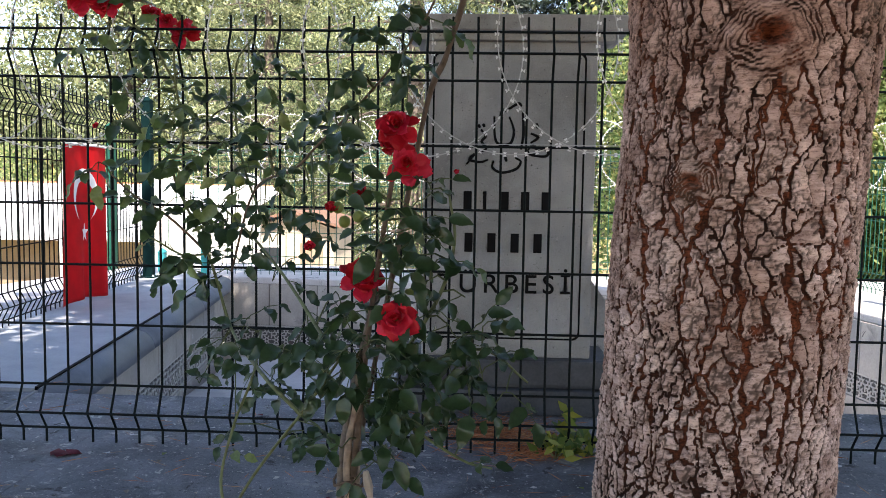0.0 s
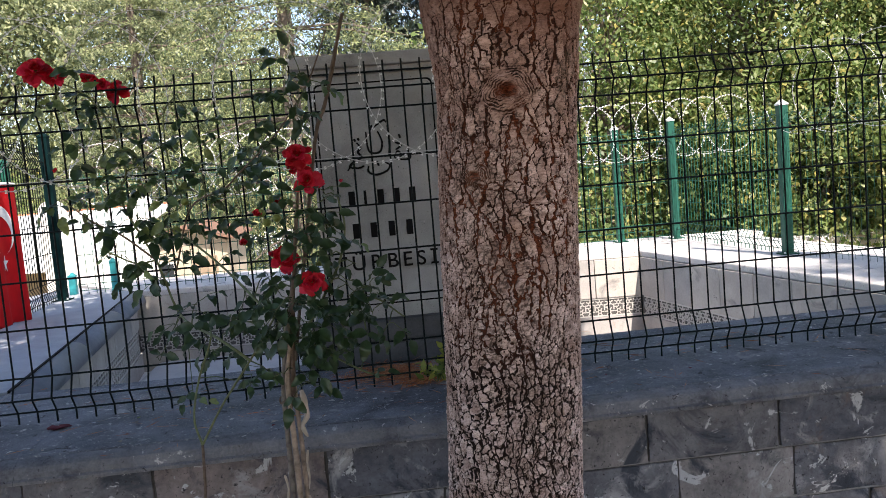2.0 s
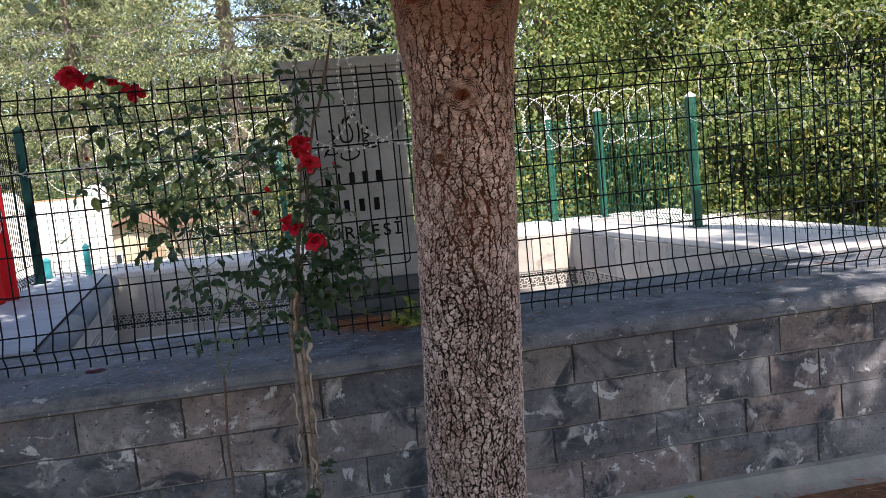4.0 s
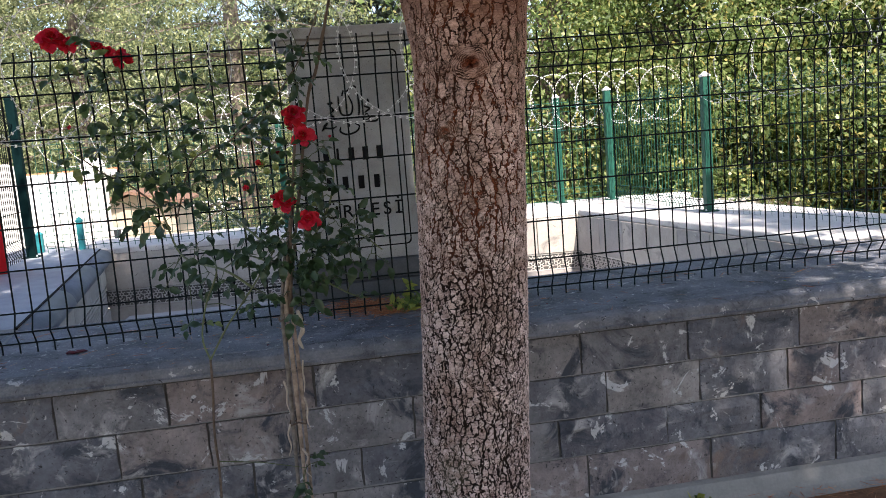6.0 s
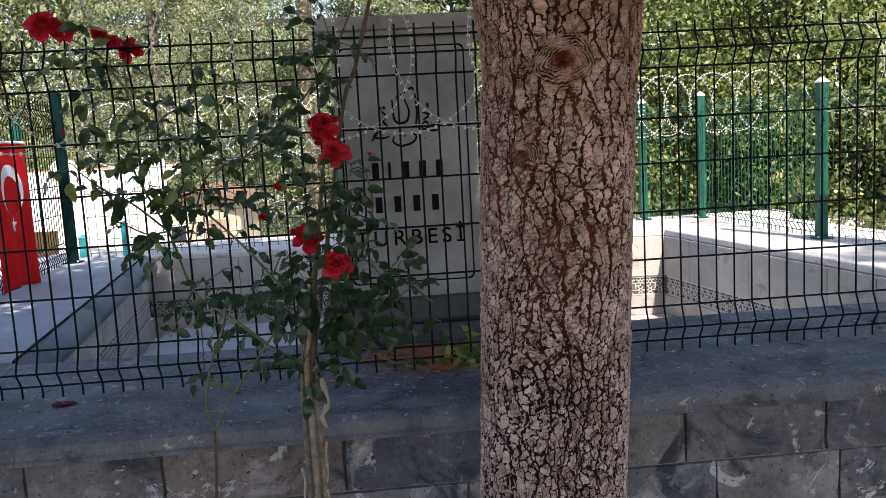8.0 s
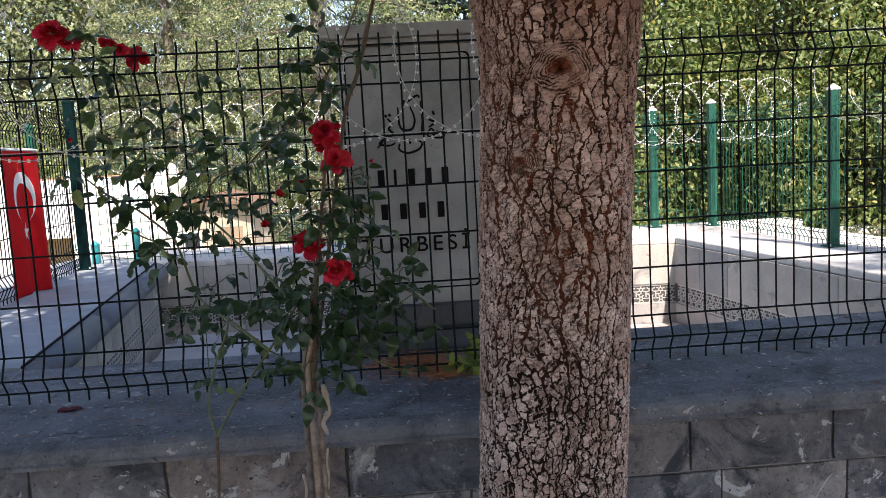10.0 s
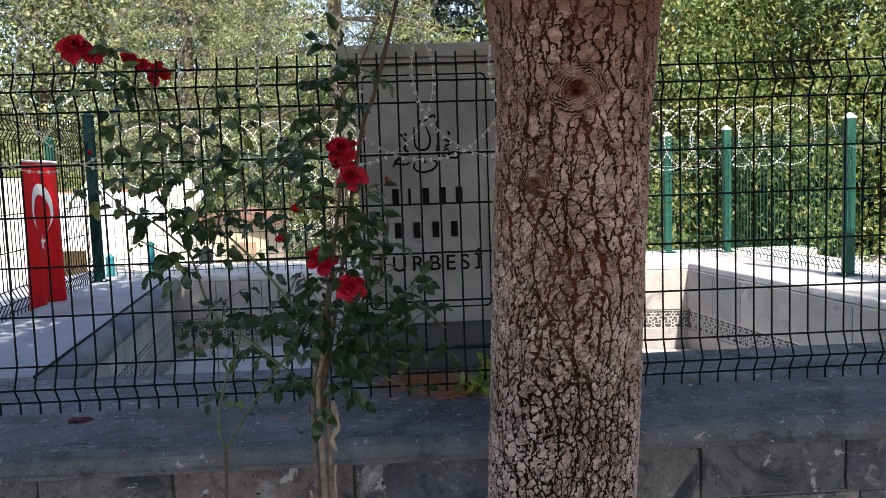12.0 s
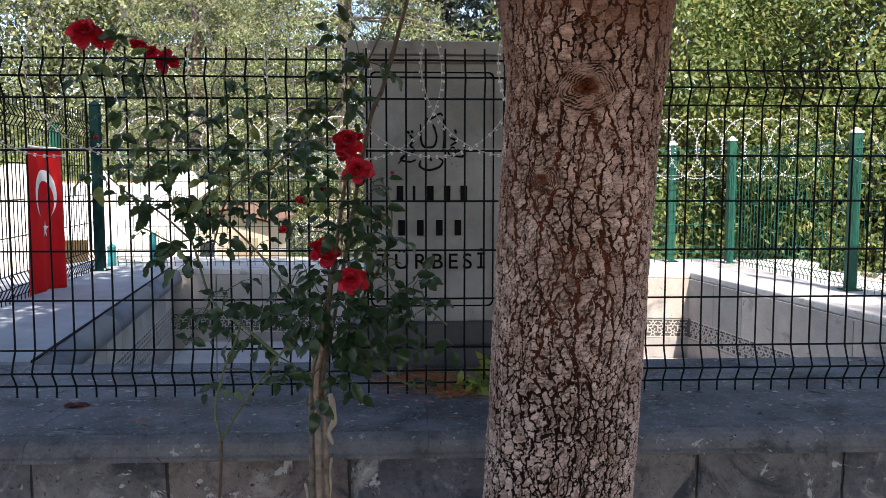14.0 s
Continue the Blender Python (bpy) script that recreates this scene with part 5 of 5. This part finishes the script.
cane([(-0.527, 1.962, 1.241), (-0.434, 1.826, 1.436), (-0.298, 1.623, 1.484), (-0.235, 1.529, 1.525), (-0.13, 1.385, 1.595), (-0.074, 1.385, 1.661), (-0.023, 1.385, 1.735), (0.03, 1.37, 1.85)], 0.0030, 0.0018, M_STEM_BROWN, 7, 0.9, 0.1)
cane([(-0.385, 1.754, 1.346), (-0.492, 1.915, 1.532), (-0.509, 1.940, 1.721), (-0.440, 1.836, 1.778)], 0.003, 0.002, M_STEM, 5, 1.0, 0.2)
cane([(-0.171, 1.411, 1.147), (-0.349, 1.700, 1.279), (-0.538, 1.963, 1.386), (-0.626, 1.960, 1.413)], 0.004, 0.002, M_STEM, 8, 1.0, 0.1)
cane([(-0.14, 1.39, 0.95), (-0.12, 1.37, 1.15), (-0.10, 1.36, 1.30), (-0.07, 1.37, 1.50)], 0.007, 0.004, M_STEM_BROWN, 7, 0.9, 0.2)
cane([(-0.10, 1.37, 1.05), (-0.02, 1.35, 1.15), (0.08, 1.38, 1.18), (0.16, 1.40, 1.12)], 0.004, 0.002, M_STEM, 8, 0.95, 0.1)
cane([(-0.10, 1.37, 1.10), (0.0, 1.36, 1.26), (0.03, 1.37, 1.36), (0.02, 1.38, 1.44)], 0.004, 0.002, M_STEM, 6, 0.9, 0.1)
cane([(-0.10, 1.36, 1.10), (-0.04, 1.33, 1.06), (0.05, 1.34, 1.00), (0.10, 1.36, 0.98)], 0.003, 0.002, M_STEM, 6, 0.9, 0.1)
cane([(-0.16, 1.40, 1.10), (-0.270, 1.580, 1.120), (-0.358, 1.712, 1.067)], 0.003, 0.002, M_STEM, 5, 1.2, 0.1)
# clusters of leaves along the sprays: x, z, reach and number
SPRAYS = []
SPRAYS += [(-0.86, 1.75, 0.038, 2), (-0.83, 1.79, 0.038, 2), (-0.78, 1.78, 0.030, 2), (-0.78, 1.85, 0.038, 2), (-0.69, 1.79, 0.022, 2), (-0.70, 1.74, 0.029, 2), (-0.71, 1.67, 0.037, 2), (-0.67, 1.63, 0.036, 3), (-0.66, 1.67, 0.029, 1), (-0.74, 1.61, 0.037, 1)]      # upper spray
SPRAYS += [(-0.85, 1.50, 0.027, 2), (-0.80, 1.51, 0.022, 1), (-0.78, 1.43, 0.044, 2), (-0.75, 1.51, 0.037, 2), (-0.73, 1.54, 0.022, 1), (-0.66, 1.53, 0.017, 1), (-0.57, 1.61, 0.031, 3), (-0.58, 1.57, 0.029, 2), (-0.51, 1.60, 0.028, 2), (-0.54, 1.64, 0.021, 1), (-0.45, 1.68, 0.020, 1), (-0.39, 1.67, 0.033, 4), (-0.65, 1.42, 0.036, 3), (-0.63, 1.43, 0.029, 2), (-0.68, 1.31, 0.029, 1)]      # left spray
SPRAYS += [(-0.58, 1.51, 0.036, 3), (-0.53, 1.54, 0.021, 1), (-0.48, 1.49, 0.041, 4), (-0.43, 1.46, 0.033, 3), (-0.38, 1.53, 0.025, 2), (-0.37, 1.56, 0.019, 2), (-0.53, 1.43, 0.028, 2), (-0.59, 1.39, 0.021, 1), (-0.39, 1.42, 0.031, 4), (-0.54, 1.36, 0.021, 1), (-0.57, 1.35, 0.028, 2), (-0.44, 1.36, 0.026, 1), (-0.46, 1.31, 0.027, 2), (-0.37, 1.33, 0.031, 2)]      # fence spray
SPRAYS += [(-0.33, 1.48, 0.036, 4), (-0.30, 1.46, 0.034, 4), (-0.28, 1.51, 0.028, 3), (-0.25, 1.44, 0.027, 3), (-0.19, 1.58, 0.018, 2), (-0.15, 1.55, 0.019, 2), (-0.11, 1.58, 0.019, 2), (-0.13, 1.54, 0.024, 3), (-0.17, 1.49, 0.020, 2), (-0.20, 1.47, 0.021, 1), (-0.16, 1.44, 0.018, 2), (-0.23, 1.39, 0.021, 1)]      # middle spray
SPRAYS += [(-0.15, 1.64, 0.018, 2), (-0.13, 1.64, 0.015, 1), (-0.09, 1.67, 0.019, 3), (-0.07, 1.69, 0.019, 2), (-0.05, 1.66, 0.019, 2), (-0.05, 1.64, 0.014, 1), (-0.03, 1.63, 0.019, 1), (-0.03, 1.70, 0.019, 2), (-0.04, 1.74, 0.024, 3), (-0.07, 1.75, 0.029, 3)]      # top spray
SPRAYS += [(-0.08, 1.42, 0.019, 3), (-0.04, 1.42, 0.024, 3), (-0.01, 1.45, 0.024, 3), (-0.03, 1.39, 0.024, 3), (-0.01, 1.37, 0.019, 3), (-0.07, 1.37, 0.024, 4), (-0.11, 1.39, 0.014, 2), (-0.03, 1.34, 0.024, 3), (-0.01, 1.30, 0.027, 3), (-0.18, 1.34, 0.020, 2), (-0.08, 1.32, 0.024, 3), (-0.05, 1.29, 0.024, 3)]      # stake spray
SPRAYS += [(-0.64, 1.25, 0.032, 2), (-0.55, 1.24, 0.029, 2), (-0.56, 1.30, 0.029, 2), (-0.36, 1.25, 0.025, 2), (-0.55, 1.07, 0.032, 3), (-0.46, 1.14, 0.030, 3), (-0.43, 1.11, 0.029, 3), (-0.42, 1.05, 0.029, 4), (-0.26, 1.21, 0.028, 3), (-0.26, 1.18, 0.031, 3), (-0.30, 1.10, 0.026, 3), (-0.21, 1.13, 0.024, 2), (-0.36, 1.05, 0.025, 2), (-0.61, 0.96, 0.018, 1), (-0.51, 0.86, 0.022, 1), (-0.33, 0.94, 0.031, 2), (-0.26, 0.98, 0.023, 2), (-0.19, 1.26, 0.021, 2)]      # low spray
SPRAYS += [(-0.16, 1.23, 0.025, 5), (-0.14, 1.19, 0.025, 5), (-0.11, 1.19, 0.029, 6), (-0.07, 1.18, 0.024, 5), (-0.12, 1.15, 0.025, 5), (-0.09, 1.13, 0.025, 6), (-0.05, 1.15, 0.025, 5), (-0.03, 1.12, 0.020, 3), (-0.12, 1.09, 0.020, 4), (-0.09, 1.07, 0.025, 5), (-0.11, 1.05, 0.020, 3), (-0.15, 1.02, 0.018, 2), (-0.11, 0.98, 0.025, 3), (-0.08, 0.97, 0.020, 2), (-0.19, 0.98, 0.016, 1), (-0.15, 1.15, 0.018, 3)]      # base
SPRAYS += [(-0.00, 1.25, 0.024, 3), (0.02, 1.23, 0.024, 3), (0.03, 1.19, 0.019, 3), (0.06, 1.21, 0.024, 3), (0.08, 1.22, 0.019, 2), (0.05, 1.27, 0.014, 2), (0.03, 1.15, 0.020, 3), (0.08, 1.15, 0.024, 4), (0.12, 1.12, 0.025, 3), (0.06, 1.10, 0.020, 3), (0.07, 1.06, 0.015, 2), (0.09, 1.19, 0.019, 2), (0.01, 1.11, 0.020, 2)]      # right spray
SPRAYS += [(-0.14, 0.46, 0.045, 6)]      # tuft low on the stakes
for x, z, r, n in SPRAYS:
    y = min(1.96, 1.40 - 1.5 * (x + 0.15)) if x < -0.15 else 1.345      # from the stakes back to the fence
    c = Vector((x, y + rng.uniform(-0.03, 0.03), z))
    near = min(cane_points, key=lambda q: (q - c).length)
    add_tube(sprigs, [near, near.lerp(c, 0.5) + Vector((0, 0, 0.008)), c], [0.0020, 0.0016, 0.0012], 5)
    for k in range(max(1, round(n * (0.95 if x < -0.5 else 0.65)))):
        q = c + Vector((rng.gauss(0, 0.6), rng.gauss(0, 0.6), rng.gauss(0, 0.6))) * r
        add_tube(sprigs, [c, c.lerp(q, 0.5) + Vector((0, 0, 0.004)), q], 0.0011, 4)
        sprig(q, q - c + Vector((rng.gauss(0, 0.012), -0.012, -0.006)), rng.uniform(0.75, 1.05) * (1.25 if x < -0.4 else 1.0), 5 if n > 3 and rng.random() < 0.4 else 3)
o = part("foliage", more_leaves, M_ROSE_LEAF, rose, smooth=True)
o["kind"] = "stuff"
o = part("leaf_stalk", finish(sprigs, "leaf_stalk", M_STALK), None, rose)
o.location = -RO
o["kind"] = "stuff"


def petal_mesh(seed, cup):
    """A broad cupped petal with a ruffled, rolled-back rim."""
    bm = bmesh.new()
    n, m = 8, 7
    g = []
    for j in range(m + 1):
        v = j / m
        row = []
        for i in range(n + 1):
            u = i / n * 2 - 1
            w = 0.026 * min(1.0, 0.22 + 1.15 * v ** 0.8) * math.sqrt(max(0.06, 1 - max(0.0, (v - 0.62) / 0.40) ** 2.4))
            roll = 0.009 * max(0.0, (v - 0.70) / 0.30) ** 2 * (1 + 0.5 * math.sin(2.3 * u + seed))
            y = -(cup * v ** 1.5 + 0.010 * (1 - u * u) * math.sin(math.pi * min(1.0, v * 1.05)) + roll) + 0.0022 * v * v * math.sin(5.5 * u + seed * 1.7)
            row.append(bm.verts.new((w * u, y, 0.044 * v - 0.35 * roll - 0.004 * u * u * v + 0.0018 * v * math.sin(7 * u + seed))))
        g.append(row)
    for j in range(m):
        for i in range(n):
            bm.faces.new((g[j][i], g[j][i + 1], g[j + 1][i + 1], g[j + 1][i]))
    return finish(bm, "petal", M_PETAL, True)


PETALS = [petal_mesh(k, c) for k, c in enumerate((0.004, 0.010, 0.020, 0.030, 0.040, 0.014, 0.026))]


def bloom(x, y, z, size, tilt, spin, layers=4, label="open red rose bloom"):
    """A loose, ragged bloom: a tight middle and broad outer petals that droop and curl."""
    e = new("bloom")
    e.parent = rose
    e["label"] = label
    size *= 0.60
    e.matrix_basis = Matrix.Translation(Vector((x, y, z)) - RO) @ pose(0, 0, 0, tilt, rng.uniform(-20, 20), spin) @ Matrix.Scale(size, 4)
    for k in range(layers):
        cnt = (4, 5, 6, 6)[k]
        for q in range(cnt):
            o = part("petal", PETALS[rng.choice(((0, 1), (1, 5), (2, 5, 6), (3, 4, 6))[k])], None, e)
            a = 2 * math.pi * (q + rng.uniform(-.3, .3)) / cnt + k * 0.7
            open_ = -10 + 21 * k + rng.uniform(-9, 12)
            s = (0.58 + 0.14 * k) * rng.uniform(0.88, 1.12)
            o.matrix_basis = (Matrix.Rotation(a, 4, "Z") @ Matrix.Translation((0, -0.003 - 0.003 * k, -0.004 * k)) @ Matrix.Rotation(radians(open_), 4, "X")
                              @ Matrix.Rotation(radians(rng.uniform(-22, 22)), 4, "Z") @ Matrix.Rotation(radians(rng.uniform(-12, 12)), 4, "Y") @ Matrix.Scale(s, 4))
    c = bmesh.new()
    bmesh.ops.create_uvsphere(c, u_segments=10, v_segments=6, radius=0.009)
    part("calyx", c, M_HIP, e, smooth=True).location = (0, 0, -0.008)


for b in ((-0.070, 1.366, 1.555, 0.95, 60, 8, 4), (-0.050, 1.350, 1.490, 0.95, 75, -10, 4), (-0.088, 1.385, 1.522, 0.62, 60, 40, 3),
          (-0.123, 1.350, 1.302, 1.0, 62, 15, 4), (-0.058, 1.270, 1.248, 0.9, 72, -12, 4),
          (-0.866, 1.935, 1.895, 1.3, 60, 20, 4), (-0.815, 1.94, 1.872, 0.9, 70, -20, 4), (-0.745, 2.03, 1.870, 0.85, 55, 10, 3), (-0.708, 2.03, 1.850, 0.8, 75, 20, 3), (-0.668, 2.03, 1.826, 1.0, 70, -15, 4)):
    bloom(*b)
for b in ((-0.131, 1.39, 1.440, 0.80, 50, 0), (-0.190, 1.44, 1.412, 0.75, 35, 0), (-0.240, 1.50, 1.338, 0.66, 40, 0), (-0.851, 1.95, 1.585, 0.45, 60, 0), (0.031, 1.40, 1.478, 0.35, 30, 0), (0.025, 1.40, 1.312, 0.35, 60, 0)):
    bloom(*b, layers=2, label="half-closed red rosebud")
for x, y, z in ((-0.180, 1.45, 1.415), (-0.168, 1.45, 1.390), (-0.140, 1.43, 1.40), (-0.40, 1.60, 1.46)):
    c = bmesh.new()
    bmesh.ops.create_uvsphere(c, u_segments=12, v_segments=8, radius=0.011)
    part("rose_hip", c, M_HIP, rose, "round green rose hip", True).location = Vector((x, y, z)) - RO


# ---- buildings beyond ----
def far_house():
    root = thing("hut", "small cream hut with a low tiled gable roof", "hut", at=(-3.55, 16, -1.64))
    part("wall", box(-0.82, 0, 0, 0.82, 2.4, 2.20, 0.01), M_WALL_CREAM, root)
    for sx in (-1, 1):
        bm = prism([(0, 2.50), (sx * 1.0, 2.22), (sx * 1.0, 2.27), (0, 2.56)], lambda s, z: Vector((s, -0.25, z)), lambda s, z: Vector((s, 2.65, z)))
        part("roof", bm, M_TILE, root, "brown-orange roof slope")
    gable = prism([(-0.82, 2.2), (0.82, 2.2), (0, 2.46)], lambda s, z: Vector((s, 0.0, z)), lambda s, z: Vector((s, 0.1, z)))
    part("gable", gable, M_WALL_CREAM, root)
    w = part("window", box(-0.62, -0.03, 1.45, -0.22, 0.03, 1.85, 0.01), M_WHITEWASH, root)
    part("pane", box(-0.58, -0.036, 1.49, -0.26, -0.031, 1.81), M_GLASS, w)
    part("door", box(0.15, -0.03, 0.0, 0.6, 0.03, 1.9, 0.01), M_WALL_BROWN, root)


far_house()


def white_building():
    root = thing("shed", "long shed with a sunlit white sheet roof", "shed", at=(-9.5, 13.5, -1.64))
    part("wall", box(-6.0, 0.3, 0, 4.6, 6.0, 2.05, 0.02), M_WALL_BROWN, root)
    part("roof", prism([(-0.3, 2.08), (6.0, 2.92), (6.0, 3.0), (-0.3, 2.15)], lambda s, z: Vector((-6.4, s, z)), lambda s, z: Vector((5.0, s, z))), M_WHITE_ROOF, root)
    part("ridge", box(-6.4, 5.95, 2.96, 5.0, 6.12, 3.03, 0.02), M_RIDGE, root, "orange ridge tiles")
    for k in range(12):
        x = -6.2 + k
        part("seam", prism([(-0.3, 2.151), (5.9, 2.981), (5.9, 3.01), (-0.3, 2.18)], lambda s, z: Vector((x - 0.015, s, z)), lambda s, z: Vector((x + 0.015, s, z))), M_WHITE_ROOF, root)


white_building()


def parapet():
    root = thing("parapet_wall", "whitewashed parapet with rounded piers and a sagging top", "wall", at=(-3.22, 9.6, -1.06))
    prof = [(-0.62, 0)]
    for k in range(9):
        a = math.pi - math.pi * k / 8
        prof.append((-0.50 + 0.12 * math.cos(a), 2.50 + 0.12 * math.sin(a)))
    for k in range(1, 12):
        t = k / 12
        prof.append((-0.38 + 0.82 * t, 2.45 - 0.55 * math.sin(math.pi * t) ** 0.8))
    for k in range(9):
        a = math.pi - math.pi * k / 8
        prof.append((0.55 + 0.12 * math.cos(a), 2.50 + 0.12 * math.sin(a)))
    prof.append((0.67, 0))
    bm = prism(prof, lambda s, z: Vector((s, 0, z)), lambda s, z: Vector((s, 0.25, z)))
    part("wall", bm, M_WHITEWASH, root)
    r2 = thing("gate_pier", "whitewashed round-topped pier behind the flag", "pier", at=(-4.72, 9.6, -1.0))
    prof = [(-0.22, 0)] + [(0.22 * math.cos(math.pi - math.pi * k / 10), 2.42 + 0.22 * math.sin(math.pi * k / 10)) for k in range(11)] + [(0.22, 0)]
    part("shaft", prism(prof, lambda s, z: Vector((s, 0, z)), lambda s, z: Vector((s, 0.3, z))), M_WHITEWASH, r2)


parapet()


def white_blocks():
    for x0, x1, y, z1 in ((3.0, 3.76, 6.6, 0.775), (4.05, 5.0, 6.55, 0.675)):
        root = thing("low_wall", "sunlit white stone kerb outside the fence", "kerb", "outer kerbs", at=((x0 + x1) / 2, y, -0.06))
        prof = [(0, 0)] + [(0, z1 - 0.02), (0.015, z1), (0.26, z1), (0.28, z1 - 0.02), (0.28, 0)]
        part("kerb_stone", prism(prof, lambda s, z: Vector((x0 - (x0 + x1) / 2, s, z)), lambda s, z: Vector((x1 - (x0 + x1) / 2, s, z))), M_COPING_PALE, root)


white_blocks()


# ---- litter on the coping and the soil ----
def needle_patch(name, label, cx, cy, z, rx, ry, count, high=0.015):
    c = np.stack([cx + nrg.normal(size=count) * rx * 0.5, cy + nrg.normal(size=count) * ry * 0.5, z + np.abs(nrg.normal(size=count)) * high * 0.5 + 0.002], axis=1)
    o = new(name, leaf_cloud(name, c, 0.07, 0.0022, M_NEEDLE_DRY, flat=0.92))
    return tagged(o, label, "pine needles", kind="stuff")


needle_patch("pine_needles", "heap of dry orange pine needles on the coping", 0.13, 2.14, 0.794, 0.15, 0.12, 900, 0.02)
needle_patch("pine_needles", "dry orange pine needles beside the weeds", 0.22, 2.00, 0.794, 0.10, 0.06, 300, 0.012)
needle_patch("pine_needles", "scattered dry pine needles on the coping", 0.4, 2.0, 0.794, 2.6, 0.5, 260, 0.004)
needle_patch("pine_needles", "dry orange needles in the corner of the yard", 1.8, 4.9, 0.182, 0.3, 0.25, 900)
needle_patch("pine_needles", "dry pine needles over the soil below the wall", 1.2, 1.1, 0.012, 2.4, 0.5, 14000, 0.02)


def weed(x, y, z, n, size, seed, label, mat=M_WEED):
    root = thing("weed", label, "plant", "small weeds", at=(x, y, z))
    r = random.Random(seed)
    st = bmesh.new()
    pts = []
    for k in range(n):
        a = r.uniform(0, 6.28)
        e = Vector((math.cos(a) * size * r.uniform(0.3, 1), math.sin(a) * size * r.uniform(0.3, 1), size * r.uniform(0.2, 0.9)))
        add_tube(st, [(0, 0, 0), e * 0.5 + Vector((0, 0, 0.01)), e], 0.0014, 4)
        pts.append(np.array(e) + nrg.normal(size=(5, 3)) * size * 0.10)
    part("stalk", st, M_STEM, root)
    part("foliage", leaf_cloud("foliage", np.concatenate(pts), size * 0.46, size * 0.26, mat), None, root)


weed(0.27, 1.97, 0.793, 11, 0.075, 1, "small yellow-green weed beside the fallen needles")
weed(0.31, 1.99, 0.793, 9, 0.07, 7, "small yellow-green weed beside the fallen needles")
weed(0.36, 2.0, 0.793, 9, 0.10, 2, "small yellow-green weed beside the fallen needles")
weed(1.28, 1.50, 0.0, 9, 0.085, 3, "small-leaved weed at the foot of the wall")
weed(1.05, 1.49, 0.0, 8, 0.07, 4, "small-leaved weed at the foot of the wall")

petals = thing("fallen_petals", "wilted dark red petals lying on the coping", "petals", at=(-0.93, 1.90, 0.794))
M_WILT = plain("wilted_petal", (0.12, 0.012, 0.02), 0.7)
for k in range(7):
    bm = bmesh.new()
    for q in ((-0.02, -0.008, 0.001), (0.0, -0.012, 0.006), (0.02, -0.004, 0.002), (0.016, 0.010, 0.007), (-0.006, 0.012, 0.003)):
        bm.verts.new(q)
    f = bm.faces.new(bm.verts)
    bmesh.ops.solidify(bm, geom=[f], thickness=0.002)
    o = part("petal", bm, M_WILT, petals)
    o.location = (rng.uniform(-0.045, 0.045), rng.uniform(-0.012, 0.012), 0.0)
    o.rotation_euler = (0, 0, rng.uniform(0, 6))
M_SCRAP = plain("bleached_leaf_scrap", (0.55, 0.53, 0.50), 0.8)
for k in range(210):
    x, y = rng.uniform(-1.5, 2.4), rng.uniform(1.65, 2.4)
    bm = bmesh.new()
    s = rng.uniform(0.004, 0.012)
    for q in ((-1, -0.4, 0.1), (0, -0.7, 0.4), (1, 0.1, 0.15), (0.1, 0.8, 0.3)):
        bm.verts.new(Vector(q) * s)
    f = bm.faces.new(bm.verts)
    bmesh.ops.solidify(bm, geom=[f], thickness=0.0012)
    o = part("fallen_leaf", bm, (M_TIE, M_SCRAP, M_MARBLE, M_TWIG, M_SCRAP, M_WEED if k % 12 == 5 else M_WILT)[k % 6])
    o.location = (x, y, 0.7945)
    o.rotation_euler = (0, 0, rng.uniform(0, 6))
    tagged(o, "dry scrap of leaf lying on the coping", "leaf litter", "litter on the coping")
